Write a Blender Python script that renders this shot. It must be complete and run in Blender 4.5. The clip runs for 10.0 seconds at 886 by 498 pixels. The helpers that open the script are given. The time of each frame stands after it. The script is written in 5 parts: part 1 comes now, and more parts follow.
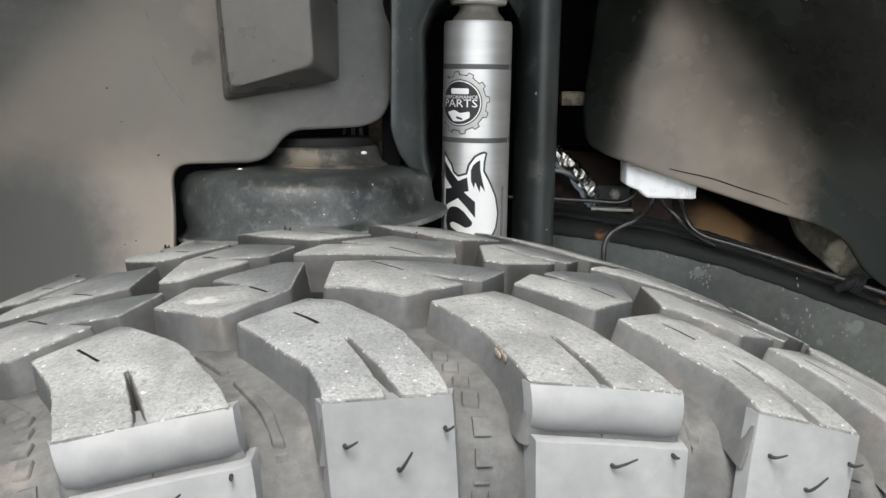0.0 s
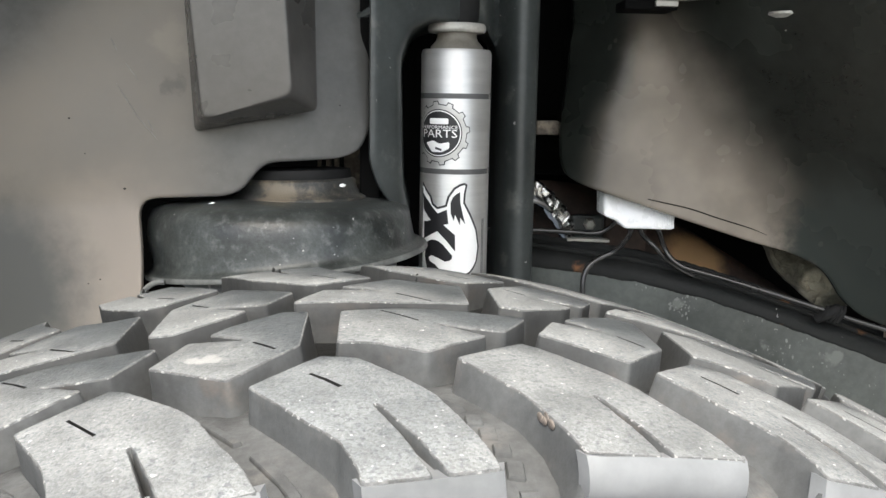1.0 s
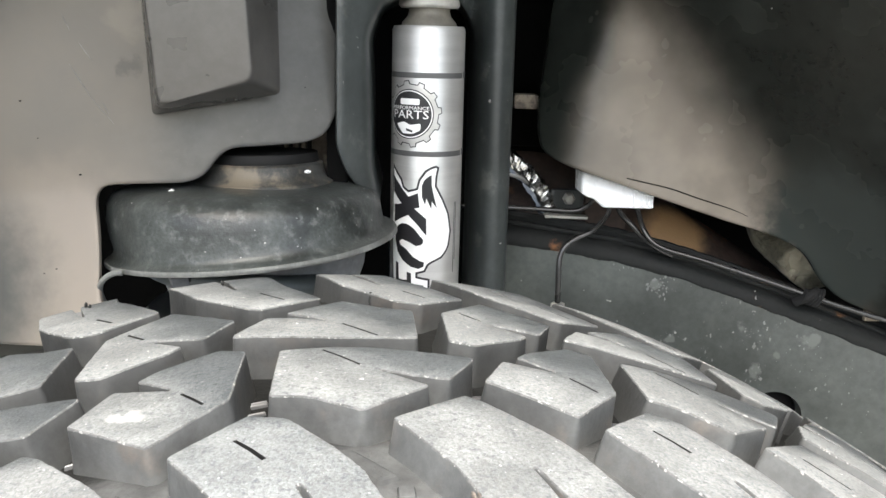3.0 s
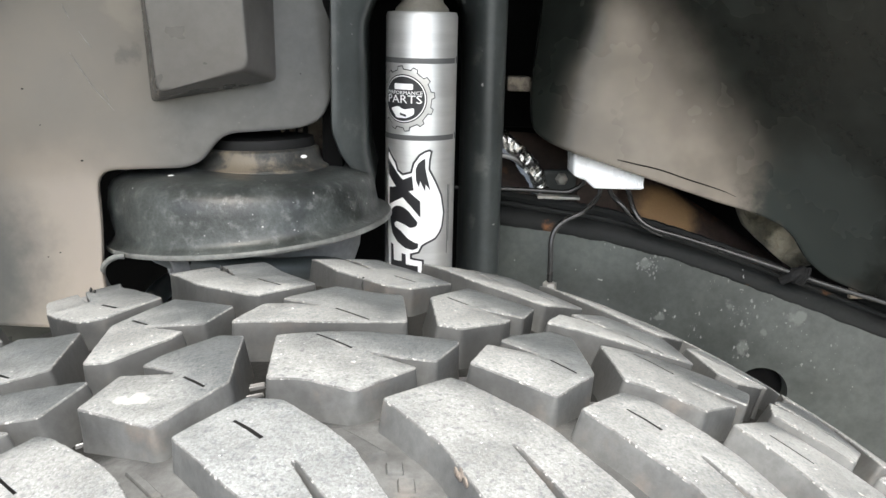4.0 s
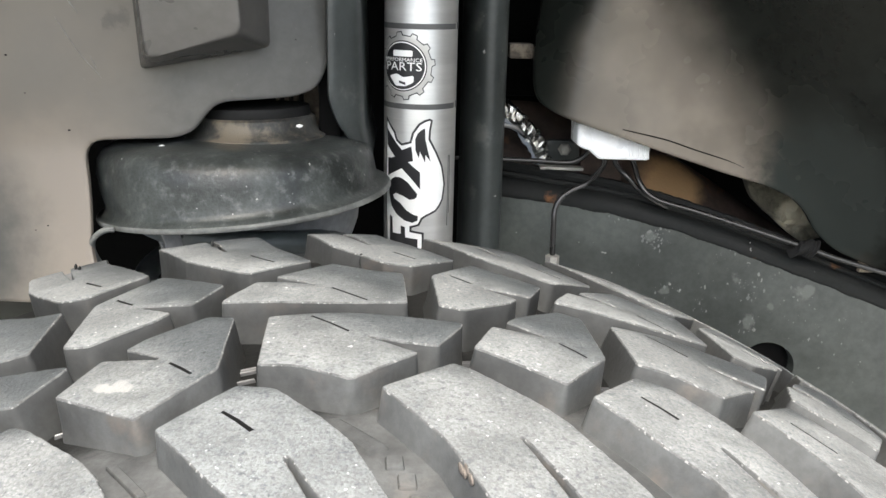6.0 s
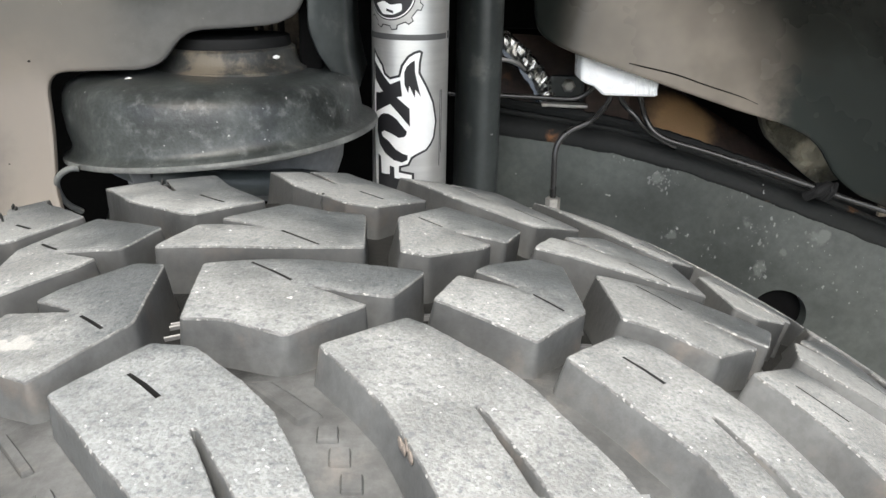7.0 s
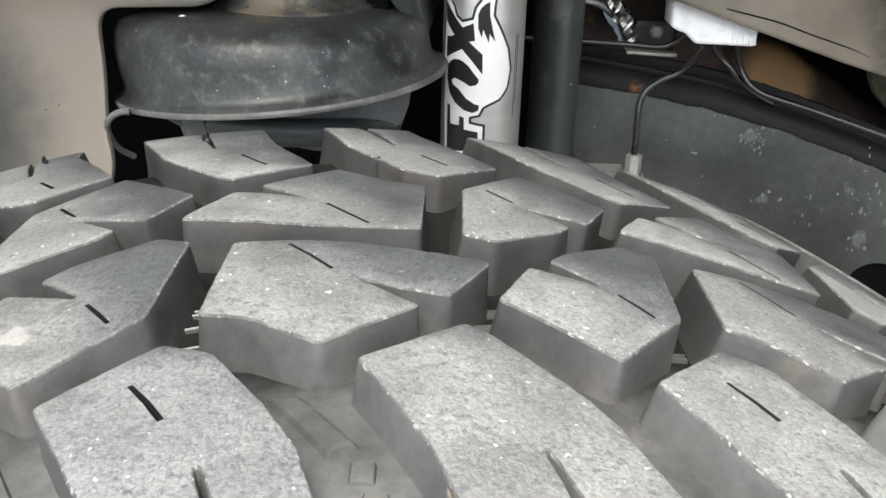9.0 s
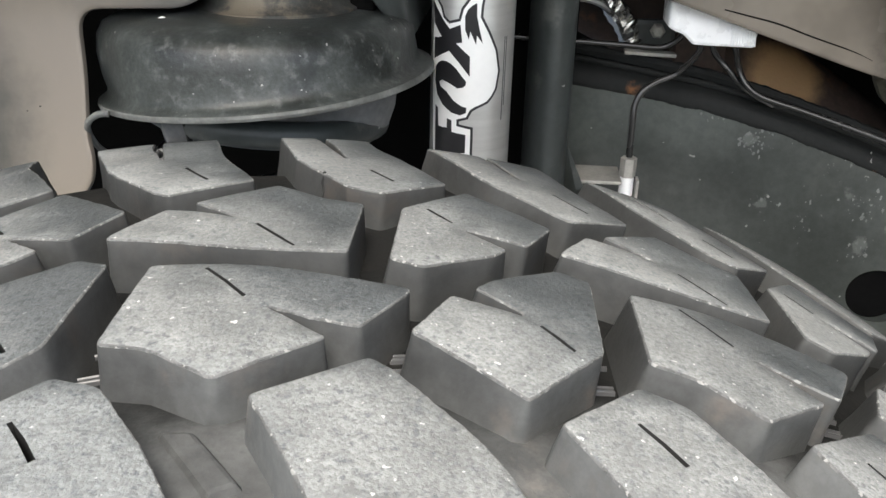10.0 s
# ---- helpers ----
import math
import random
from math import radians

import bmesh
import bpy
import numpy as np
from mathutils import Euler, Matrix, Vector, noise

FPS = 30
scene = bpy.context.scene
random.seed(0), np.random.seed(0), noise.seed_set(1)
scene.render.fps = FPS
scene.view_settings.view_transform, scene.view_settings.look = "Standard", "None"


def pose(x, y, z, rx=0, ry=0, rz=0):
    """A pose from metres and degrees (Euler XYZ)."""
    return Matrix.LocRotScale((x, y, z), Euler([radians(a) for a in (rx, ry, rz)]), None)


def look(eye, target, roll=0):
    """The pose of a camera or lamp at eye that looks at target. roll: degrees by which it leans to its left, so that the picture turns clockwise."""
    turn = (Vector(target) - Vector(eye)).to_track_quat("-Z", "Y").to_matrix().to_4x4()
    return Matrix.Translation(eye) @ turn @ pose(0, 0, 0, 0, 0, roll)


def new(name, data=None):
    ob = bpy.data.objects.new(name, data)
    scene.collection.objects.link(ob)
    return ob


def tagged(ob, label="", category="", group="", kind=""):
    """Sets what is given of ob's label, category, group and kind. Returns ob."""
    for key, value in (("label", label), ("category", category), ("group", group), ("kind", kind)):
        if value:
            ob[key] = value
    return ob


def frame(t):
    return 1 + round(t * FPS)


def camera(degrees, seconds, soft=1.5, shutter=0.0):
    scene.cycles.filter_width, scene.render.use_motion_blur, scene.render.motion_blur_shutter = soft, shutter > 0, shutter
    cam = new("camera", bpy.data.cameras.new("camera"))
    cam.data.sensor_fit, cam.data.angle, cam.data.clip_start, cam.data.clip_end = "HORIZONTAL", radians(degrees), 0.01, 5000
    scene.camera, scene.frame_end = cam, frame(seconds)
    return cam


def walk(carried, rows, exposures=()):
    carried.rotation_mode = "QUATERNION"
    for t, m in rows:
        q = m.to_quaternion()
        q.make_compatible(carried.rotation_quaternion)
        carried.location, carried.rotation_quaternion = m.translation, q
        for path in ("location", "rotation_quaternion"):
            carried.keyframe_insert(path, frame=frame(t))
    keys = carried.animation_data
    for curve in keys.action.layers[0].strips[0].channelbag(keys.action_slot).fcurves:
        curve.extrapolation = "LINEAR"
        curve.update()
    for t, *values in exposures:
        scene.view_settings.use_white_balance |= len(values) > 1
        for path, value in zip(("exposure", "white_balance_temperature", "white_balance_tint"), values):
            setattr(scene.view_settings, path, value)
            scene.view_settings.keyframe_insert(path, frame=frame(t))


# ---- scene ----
from mathutils.geometry import delaunay_2d_cdt

# camera and its walk
cam = camera(52.7, 10.0)
PATH = [
    (0, (0.0167, 0.0045, 1.0160), (-0.0204, 1.9676, 0.6359), 0.84),
    (0.5, (0.0049, 0.0098, 1.0262), (0.0471, 1.9809, 0.6901), 0.92),
    (1, (-0.0086, 0.0300, 1.0196), (0.0707, 2.0016, 0.6933), 0.98),
    (1.5, (0.0124, 0.0540, 1.0312), (0.0962, 2.0197, 0.6718), 1.03),
    (2, (0.0124, 0.0559, 1.0467), (0.1055, 2.0136, 0.6485), 1.29),
    (2.5, (0.0067, 0.0589, 1.0463), (0.1049, 2.0107, 0.6209), 1.53),
    (4, (0.0115, 0.0381, 1.0583), (0.1119, 1.9697, 0.5496), 1.27),
    (4.5, (0.0015, 0.0467, 1.0565), (0.1076, 1.9734, 0.5309), 1.39),
    (5, (-0.0018, 0.0515, 1.0563), (0.1095, 1.9718, 0.5088), 1.44),
    (6.5, (0.0227, 0.0707, 1.0550), (0.1140, 1.9712, 0.4386), 1.25),
    (7, (0.0304, 0.0931, 1.0433), (0.1015, 1.9676, 0.3495), 1.20),
    (7.5, (0.0280, 0.1102, 1.0444), (0.0772, 1.9561, 0.2762), 1.21),
    (8, (0.0394, 0.1337, 1.0486), (0.0616, 1.9676, 0.2510), 1.27),
    (8.5, (0.0277, 0.1356, 1.0407), (0.0353, 1.9651, 0.2328), 1.94),
    (9, (0.0315, 0.1371, 1.0397), (-0.0477, 1.9590, 0.2186), 1.58),
    (9.5, (0.0356, 0.1480, 1.0395), (-0.0853, 1.9628, 0.2075), 1.42),
    (10, (0.0576, 0.1488, 1.0462), (-0.0787, 1.9573, 0.2031), 1.49),
]
walk(cam, [(t, look(eye, target, roll)) for t, eye, target, roll in PATH],
     exposures=[(t, e, 6500, 4.3) for t, e in ((0, 2.3), (0.5, 2.36), (1, 2.48), (1.5, 2.5), (2.5, 2.79), (4, 2.80), (5, 2.58), (6.5, 2.56), (7.5, 2.42), (8, 2.29), (8.5, 2.41), (9, 2.38), (10, 2.28))])

# daylight: bright overcast sky, a wide soft sun from the open side of the wheel arch
world = bpy.data.worlds.new("overcast_sky")
scene.world = world
world.use_nodes = True
_nt = world.node_tree
_bg = _nt.nodes["Background"]
_sky = _nt.nodes.new("ShaderNodeTexSky")
_sky.sky_type = "NISHITA"
_sky.sun_disc = False
_sky.sun_elevation, _sky.sun_rotation = radians(61), radians(184)
_sky.air_density, _sky.dust_density, _sky.ozone_density = 1.0, 6.0, 1.0
_nt.links.new(_sky.outputs[0], _bg.inputs[0])
_bg.inputs[1].default_value = 0.11
_sun = bpy.data.lights.new("sun", "SUN")
_sun.energy, _sun.angle, _sun.color = 1.3, radians(24), (1.0, 0.985, 0.96)
new("sun", _sun).matrix_world = look((-0.15, -2.1, 5.2), (0, 0.3, 0.75))


# ---- materials ----
def material(name, base, rough=0.6, metal=0.0, vary=0.25, scale=(14, 220), bump=0.15, bump_scale=900, bump_dist=0.0006,
             speck=None, speck_scale=500, speck_amount=0.68, stain=None, stain_scale=18, stain_amount=0.55, spec=0.5, aniso=None, spot=None, stain_soft=0.14, rough_var=0.08, spec_tint=None, trail=None, band=None, piece=0.0, stain_detail=8, bump_detail=5, dust_sheen=None, grain=None):
    m = bpy.data.materials.new(name)
    m.use_nodes = True
    nt = m.node_tree
    N, L = nt.nodes, nt.links
    b = N["Principled BSDF"]
    geo = N.new("ShaderNodeNewGeometry")
    vec = geo.outputs["Position"]
    if aniso:
        mp = N.new("ShaderNodeMapping")
        mp.inputs["Scale"].default_value = aniso
        L.new(vec, mp.inputs[0])
        vec = mp.outputs[0]

    def noise_tex(sc, detail=4, rgh=0.6):
        n = N.new("ShaderNodeTexNoise")
        n.inputs["Scale"].default_value, n.inputs["Detail"].default_value, n.inputs["Roughness"].default_value = sc, detail, rgh
        L.new(vec, n.inputs["Vector"])
        return n.outputs[0]

    def ramp(src, a, c):
        r = N.new("ShaderNodeMapRange")
        r.interpolation_type = "SMOOTHSTEP"
        r.inputs[1].default_value, r.inputs[2].default_value = min(a, c), max(a, c)
        r.inputs[3].default_value, r.inputs[4].default_value = (0.0, 1.0) if c > a else (1.0, 0.0)
        L.new(src, r.inputs[0])
        return r.outputs[0]

    def mix(fac, c1, c2, blend="MIX"):
        x = N.new("ShaderNodeMix")
        x.data_type, x.blend_type = "RGBA", blend
        for sock, val in ((x.inputs[0], fac), (x.inputs[6], c1), (x.inputs[7], c2)):
            if hasattr(val, "is_linked"):
                L.new(val, sock)
            else:
                sock.default_value = val
        return x.outputs[2]

    lo = tuple(c * (1 - vary) for c in base) + (1,)
    hi = tuple(min(1, c * (1 + vary)) for c in base) + (1,)
    big, fine = noise_tex(scale[0]), noise_tex(scale[1], 6, 0.7)
    col = mix(ramp(big, 0.3, 0.7), lo, hi)
    col = mix(ramp(fine, 0.32, 0.68), mix(1.0, col, (1 - vary * 0.8,) * 3 + (1,), "MULTIPLY"), col)
    if stain:
        col = mix(ramp(noise_tex(stain_scale, stain_detail, 0.65), stain_amount, stain_amount + stain_soft), col, tuple(stain) + (1,))
    if speck:
        col = mix(ramp(noise_tex(speck_scale, 2, 0.5), speck_amount, speck_amount + 0.06), col, tuple(speck) + (1,))
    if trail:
        # difference in sheen painted in: dark trailing inner lobe on each block, pale leading one and outer shoulder
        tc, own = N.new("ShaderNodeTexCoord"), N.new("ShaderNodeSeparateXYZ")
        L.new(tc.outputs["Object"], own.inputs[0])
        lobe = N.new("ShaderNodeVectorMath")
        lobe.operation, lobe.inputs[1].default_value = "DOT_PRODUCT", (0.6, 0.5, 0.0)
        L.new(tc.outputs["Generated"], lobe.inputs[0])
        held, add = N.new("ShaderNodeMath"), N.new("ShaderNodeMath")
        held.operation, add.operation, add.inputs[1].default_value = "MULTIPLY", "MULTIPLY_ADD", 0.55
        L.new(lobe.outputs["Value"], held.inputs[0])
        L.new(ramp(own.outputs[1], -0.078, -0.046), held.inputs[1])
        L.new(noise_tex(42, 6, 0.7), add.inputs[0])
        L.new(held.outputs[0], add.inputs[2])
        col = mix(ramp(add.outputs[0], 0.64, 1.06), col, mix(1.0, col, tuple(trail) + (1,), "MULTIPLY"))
    if grain:
        # grit: every grain of about a millimetre has its own tone
        vor = N.new("ShaderNodeTexVoronoi")
        vor.inputs["Scale"].default_value = grain[0]
        L.new(vec, vor.inputs["Vector"])
        tone = N.new("ShaderNodeMapRange")
        tone.inputs[3].default_value, tone.inputs[4].default_value = 1 - grain[1], 1 + 0.7 * grain[1]
        sr = N.new("ShaderNodeSeparateColor")
        L.new(vor.outputs["Color"], sr.inputs[0])
        L.new(sr.outputs[0], tone.inputs[0])
        gc = N.new("ShaderNodeCombineColor")
        for k in range(3):
            L.new(tone.outputs[0], gc.inputs[k])
        col = mix(1.0, col, gc.outputs[0], "MULTIPLY")
    if piece:
        info = N.new("ShaderNodeObjectInfo")
        pr = N.new("ShaderNodeMapRange")
        pr.inputs[3].default_value, pr.inputs[4].default_value = 1 - piece, 1 + piece * 0.4
        L.new(info.outputs["Random"], pr.inputs[0])
        comb = N.new("ShaderNodeCombineColor")
        for k in range(3):
            L.new(pr.outputs[0], comb.inputs[k])
        col = mix(1.0, col, comb.outputs[0], "MULTIPLY")
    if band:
        # groove shade painted in: darker in the middle of the tread, left pale towards the outer shoulder
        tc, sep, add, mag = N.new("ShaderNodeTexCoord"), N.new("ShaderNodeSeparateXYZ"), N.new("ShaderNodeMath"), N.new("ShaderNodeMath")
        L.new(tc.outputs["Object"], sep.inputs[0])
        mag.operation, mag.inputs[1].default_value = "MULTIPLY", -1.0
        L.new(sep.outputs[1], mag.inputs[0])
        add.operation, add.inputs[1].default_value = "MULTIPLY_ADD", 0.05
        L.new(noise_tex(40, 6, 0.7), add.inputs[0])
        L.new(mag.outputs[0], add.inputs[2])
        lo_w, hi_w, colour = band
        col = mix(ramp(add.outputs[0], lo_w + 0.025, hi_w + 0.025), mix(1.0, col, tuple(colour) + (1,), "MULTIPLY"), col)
    if dust_sheen:
        # dust and painted sheen between two slanting lines: x at height z0 and its slope with z, width of the fade, on
        # either side
        z0, left, right, colour = dust_sheen
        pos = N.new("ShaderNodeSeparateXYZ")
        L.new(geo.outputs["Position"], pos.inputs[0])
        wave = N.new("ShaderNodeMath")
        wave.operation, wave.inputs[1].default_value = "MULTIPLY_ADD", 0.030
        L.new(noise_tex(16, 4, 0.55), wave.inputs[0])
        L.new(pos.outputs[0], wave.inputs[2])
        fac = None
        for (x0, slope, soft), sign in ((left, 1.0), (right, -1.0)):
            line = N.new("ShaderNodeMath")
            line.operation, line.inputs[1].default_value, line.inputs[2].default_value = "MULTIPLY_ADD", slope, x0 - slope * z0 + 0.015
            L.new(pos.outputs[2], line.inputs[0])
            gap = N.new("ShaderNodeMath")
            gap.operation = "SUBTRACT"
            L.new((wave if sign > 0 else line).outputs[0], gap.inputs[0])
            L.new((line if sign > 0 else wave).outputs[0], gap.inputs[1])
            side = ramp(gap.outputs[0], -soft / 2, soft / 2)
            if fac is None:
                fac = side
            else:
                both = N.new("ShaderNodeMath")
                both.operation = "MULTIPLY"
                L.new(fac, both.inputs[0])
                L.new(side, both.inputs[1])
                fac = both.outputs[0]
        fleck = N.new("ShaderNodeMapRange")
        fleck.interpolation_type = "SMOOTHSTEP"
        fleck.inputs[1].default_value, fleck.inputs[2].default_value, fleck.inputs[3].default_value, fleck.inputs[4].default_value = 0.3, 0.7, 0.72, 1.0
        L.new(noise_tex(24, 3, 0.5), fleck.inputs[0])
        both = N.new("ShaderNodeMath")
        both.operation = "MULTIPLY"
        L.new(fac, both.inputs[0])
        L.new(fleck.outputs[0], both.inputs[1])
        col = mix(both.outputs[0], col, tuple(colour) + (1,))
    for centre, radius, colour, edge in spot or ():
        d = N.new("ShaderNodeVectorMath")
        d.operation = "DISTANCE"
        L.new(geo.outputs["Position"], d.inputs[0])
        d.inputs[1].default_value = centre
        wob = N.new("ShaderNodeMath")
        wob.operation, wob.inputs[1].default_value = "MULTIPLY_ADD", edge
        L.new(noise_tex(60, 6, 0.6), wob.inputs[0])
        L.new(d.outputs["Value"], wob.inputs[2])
        # four numbers: a tint laid over the patch; three: a patch of another colour
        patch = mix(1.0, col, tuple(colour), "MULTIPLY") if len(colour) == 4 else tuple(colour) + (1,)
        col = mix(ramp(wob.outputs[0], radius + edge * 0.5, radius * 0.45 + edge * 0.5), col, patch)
    L.new(col, b.inputs["Base Color"])
    rr = N.new("ShaderNodeMapRange")
    rr.interpolation_type = "SMOOTHSTEP"
    rr.inputs[1].default_value, rr.inputs[2].default_value = 0.25, 0.75
    rr.inputs[3].default_value, rr.inputs[4].default_value = max(0.03, rough - rough_var), min(1, rough + rough_var)
    L.new(big, rr.inputs[0])
    L.new(rr.outputs[0], b.inputs["Roughness"])
    b.inputs["Metallic"].default_value = metal
    b.inputs["Specular IOR Level"].default_value = spec
    if spec_tint:
        b.inputs["Specular Tint"].default_value = tuple(spec_tint) + (1,)
    if bump:
        bp = N.new("ShaderNodeBump")
        bp.inputs["Strength"].default_value, bp.inputs["Distance"].default_value = bump, bump_dist
        height = noise_tex(bump_scale, bump_detail, 0.65)
        if grain:
            rise = N.new("ShaderNodeMath")
            rise.operation, rise.inputs[1].default_value = "MULTIPLY_ADD", -0.12
            L.new(vor.outputs["Distance"], rise.inputs[0])
            L.new(height, rise.inputs[2])
            height = rise.outputs[0]
        L.new(height, bp.inputs["Height"])
        L.new(bp.outputs[0], b.inputs["Normal"])
    return m


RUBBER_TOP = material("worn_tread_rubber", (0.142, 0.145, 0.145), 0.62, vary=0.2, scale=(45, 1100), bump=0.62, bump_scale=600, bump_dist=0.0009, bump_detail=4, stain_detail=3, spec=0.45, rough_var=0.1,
                      speck=(0.42, 0.42, 0.41), speck_scale=520, speck_amount=0.70, stain=(0.080, 0.085, 0.089), stain_scale=480, stain_amount=0.53, stain_soft=0.14, grain=(1400, 0.26),
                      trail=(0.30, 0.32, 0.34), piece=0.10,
                      spot=[((-0.0725 + dx, 0.3034 + dy, 0.9379), 0.0022, (0.18, 0.18, 0.175), 0.012) for dx, dy in ((0.0, 0.0), (0.0042, -0.0008), (-0.0035, 0.0012), (0.0016, 0.0028))] + [((-0.024, 0.268, 0.9385), 0.055, (0.80, 0.815, 0.83, 1), 0.03)])
# mid-tread block walls darkened in colour for the shade of the grooves
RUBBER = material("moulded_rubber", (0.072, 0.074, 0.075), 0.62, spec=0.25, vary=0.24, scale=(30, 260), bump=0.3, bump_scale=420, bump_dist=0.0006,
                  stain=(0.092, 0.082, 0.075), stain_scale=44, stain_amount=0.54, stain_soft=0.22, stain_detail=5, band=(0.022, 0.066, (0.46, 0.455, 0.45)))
SIDEWALL = material("dusty_sidewall_rubber", (0.112, 0.115, 0.119), 0.55, spec=0.4, vary=0.14, scale=(20, 160), bump=0.1, bump_scale=500, bump_dist=0.0004,
                    stain=(0.09, 0.091, 0.093), stain_scale=50, stain_amount=0.52, stain_soft=0.3)
# mid-tread floor darkened in colour, as shade in the grooves does
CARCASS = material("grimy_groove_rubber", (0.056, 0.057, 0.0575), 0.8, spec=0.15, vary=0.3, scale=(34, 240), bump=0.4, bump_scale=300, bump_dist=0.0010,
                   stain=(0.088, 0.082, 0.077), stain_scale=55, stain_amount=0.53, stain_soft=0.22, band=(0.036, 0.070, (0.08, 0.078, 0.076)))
GLOSSY_RIB = material("smooth_glossy_rubber", (0.05, 0.05, 0.052), 0.3, spec=0.6, vary=0.2, bump=0)
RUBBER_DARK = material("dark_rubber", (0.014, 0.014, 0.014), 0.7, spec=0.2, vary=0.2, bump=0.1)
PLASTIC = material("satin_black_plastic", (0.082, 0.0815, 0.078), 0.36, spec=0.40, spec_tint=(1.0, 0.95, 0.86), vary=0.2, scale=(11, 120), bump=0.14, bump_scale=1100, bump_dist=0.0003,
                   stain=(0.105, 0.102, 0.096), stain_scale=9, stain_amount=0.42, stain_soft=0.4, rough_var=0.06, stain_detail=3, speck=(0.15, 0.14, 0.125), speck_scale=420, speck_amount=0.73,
                   # dust tone ends at the fold, painting in the shade above it
                   dust_sheen=(0.98, (-0.334, 1.07, 0.07), (-0.150, 0.0, 0.06), (0.122, 0.109, 0.093)),
                   # dark patch low left and pale patch by the box paint in reflections
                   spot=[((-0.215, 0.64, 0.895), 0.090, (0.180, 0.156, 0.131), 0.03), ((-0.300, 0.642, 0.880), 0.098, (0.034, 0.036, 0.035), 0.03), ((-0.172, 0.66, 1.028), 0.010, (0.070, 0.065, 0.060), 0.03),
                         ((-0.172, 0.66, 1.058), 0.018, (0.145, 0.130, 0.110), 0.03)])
# slanting pale band paints in the sky's sheen on the panel
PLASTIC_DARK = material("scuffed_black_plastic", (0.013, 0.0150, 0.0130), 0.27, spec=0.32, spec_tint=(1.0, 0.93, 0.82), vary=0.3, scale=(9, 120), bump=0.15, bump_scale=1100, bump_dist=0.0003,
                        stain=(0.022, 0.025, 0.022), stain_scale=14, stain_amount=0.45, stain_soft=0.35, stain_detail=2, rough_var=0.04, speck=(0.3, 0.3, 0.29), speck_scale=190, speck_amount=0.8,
                        dust_sheen=(0.97, (0.170, 0.22, 0.05), (0.296, -0.72, 0.07), (0.215, 0.186, 0.155)), spot=[((0.372, 0.775, 0.905), 0.075, (0.031, 0.036, 0.033), 0.06), ((0.385, 0.77, 0.86), 0.05, (0.031, 0.036, 0.033), 0.05)])
STEEL = material("dusty_black_steel", (0.044, 0.050, 0.049), 0.42, vary=0.25, scale=(12, 160), bump=0.15, bump_scale=600, bump_dist=0.0005,
                 stain=(0.088, 0.092, 0.086), stain_scale=34, stain_amount=0.55, stain_soft=0.14, speck=(0.45, 0.44, 0.42), speck_scale=150, speck_amount=0.74)
RAIL = material("painted_frame_steel", (0.070, 0.077, 0.071), 0.38, vary=0.3, scale=(9, 140), bump=0.1, bump_scale=500, bump_dist=0.0004,
                stain=(0.094, 0.101, 0.091), stain_scale=17, stain_amount=0.52, stain_soft=0.3, speck=(0.30, 0.30, 0.285), speck_scale=160, speck_amount=0.73,
                spot=[((x, 0.829 - 0.255 * (x - 0.20), z), size, (0.118, 0.125, 0.117), 0.03) for x, z, size in ((0.2398, 0.8397, 0.0055), (0.313, 0.806, 0.007), (0.329, 0.768, 0.006), (0.372, 0.798, 0.007), (0.345, 0.785, 0.005), (0.256, 0.7907, 0.004))])
SEAT = material("dusty_spring_seat_steel", (0.048, 0.054, 0.052), 0.42, vary=0.5, scale=(30, 420), bump=0.5, bump_scale=300, bump_dist=0.0007, stain_detail=6,
                stain=(0.115, 0.121, 0.117), stain_scale=120, stain_amount=0.51, stain_soft=0.25, speck=(0.42, 0.42, 0.40), speck_scale=260, speck_amount=0.725,
                spot=[((-0.100, 0.650, 0.948), 0.018, (0.085, 0.080, 0.066), 0.04)])
COLLAR = material("tan_dusted_collar", (0.045, 0.046, 0.043), 0.6, vary=0.4, scale=(40, 300), bump=0.5, bump_scale=260, bump_dist=0.0009, stain=(0.12, 0.103, 0.077), stain_scale=70, stain_amount=0.50, stain_soft=0.18,
                  spot=[((-0.100, 0.661, 0.951), 0.020, (0.150, 0.127, 0.094), 0.045)])
BOX = material("clean_satin_plastic", (0.058, 0.056, 0.053), 0.27, spec=0.6, spec_tint=(1.0, 0.95, 0.88), vary=0.25, scale=(14, 120), bump=0.12, bump_scale=1100, bump_dist=0.0003, rough_var=0.06)
SCUFF = material("pale_scuff", (0.175, 0.164, 0.149), 0.7, vary=0.3, scale=(60, 400), bump=0)
CLAY_DARK = material("clay_dusted_steel", (0.12, 0.10, 0.08), 0.8, vary=0.4, scale=(60, 300), bump=0.4, bump_scale=300, bump_dist=0.001, stain=(0.22, 0.185, 0.14), stain_scale=70, stain_amount=0.5)
WORN_EDGE = material("scuffed_block_edge", (0.095, 0.096, 0.096), 0.85, vary=0.35, scale=(60, 700), bump=1.0, bump_scale=900, bump_dist=0.001, stain=(0.05, 0.05, 0.05), stain_scale=300, stain_amount=0.48, stain_soft=0.16, stain_detail=4,
                     speck=(0.20, 0.20, 0.195), speck_scale=500, speck_amount=0.60)
RIM = material("worn_steel_edge", (0.15, 0.155, 0.148), 0.6, vary=0.35, scale=(40, 300), bump=0.2, bump_scale=500, bump_dist=0.0005)
TORN = material("torn_pale_rubber", (0.115, 0.096, 0.083), 0.8, vary=0.3, scale=(200, 800), bump=0.3)
DUST = material("pale_dust", (0.19, 0.197, 0.188), 0.85, vary=0.3, scale=(60, 300), bump=0.2)
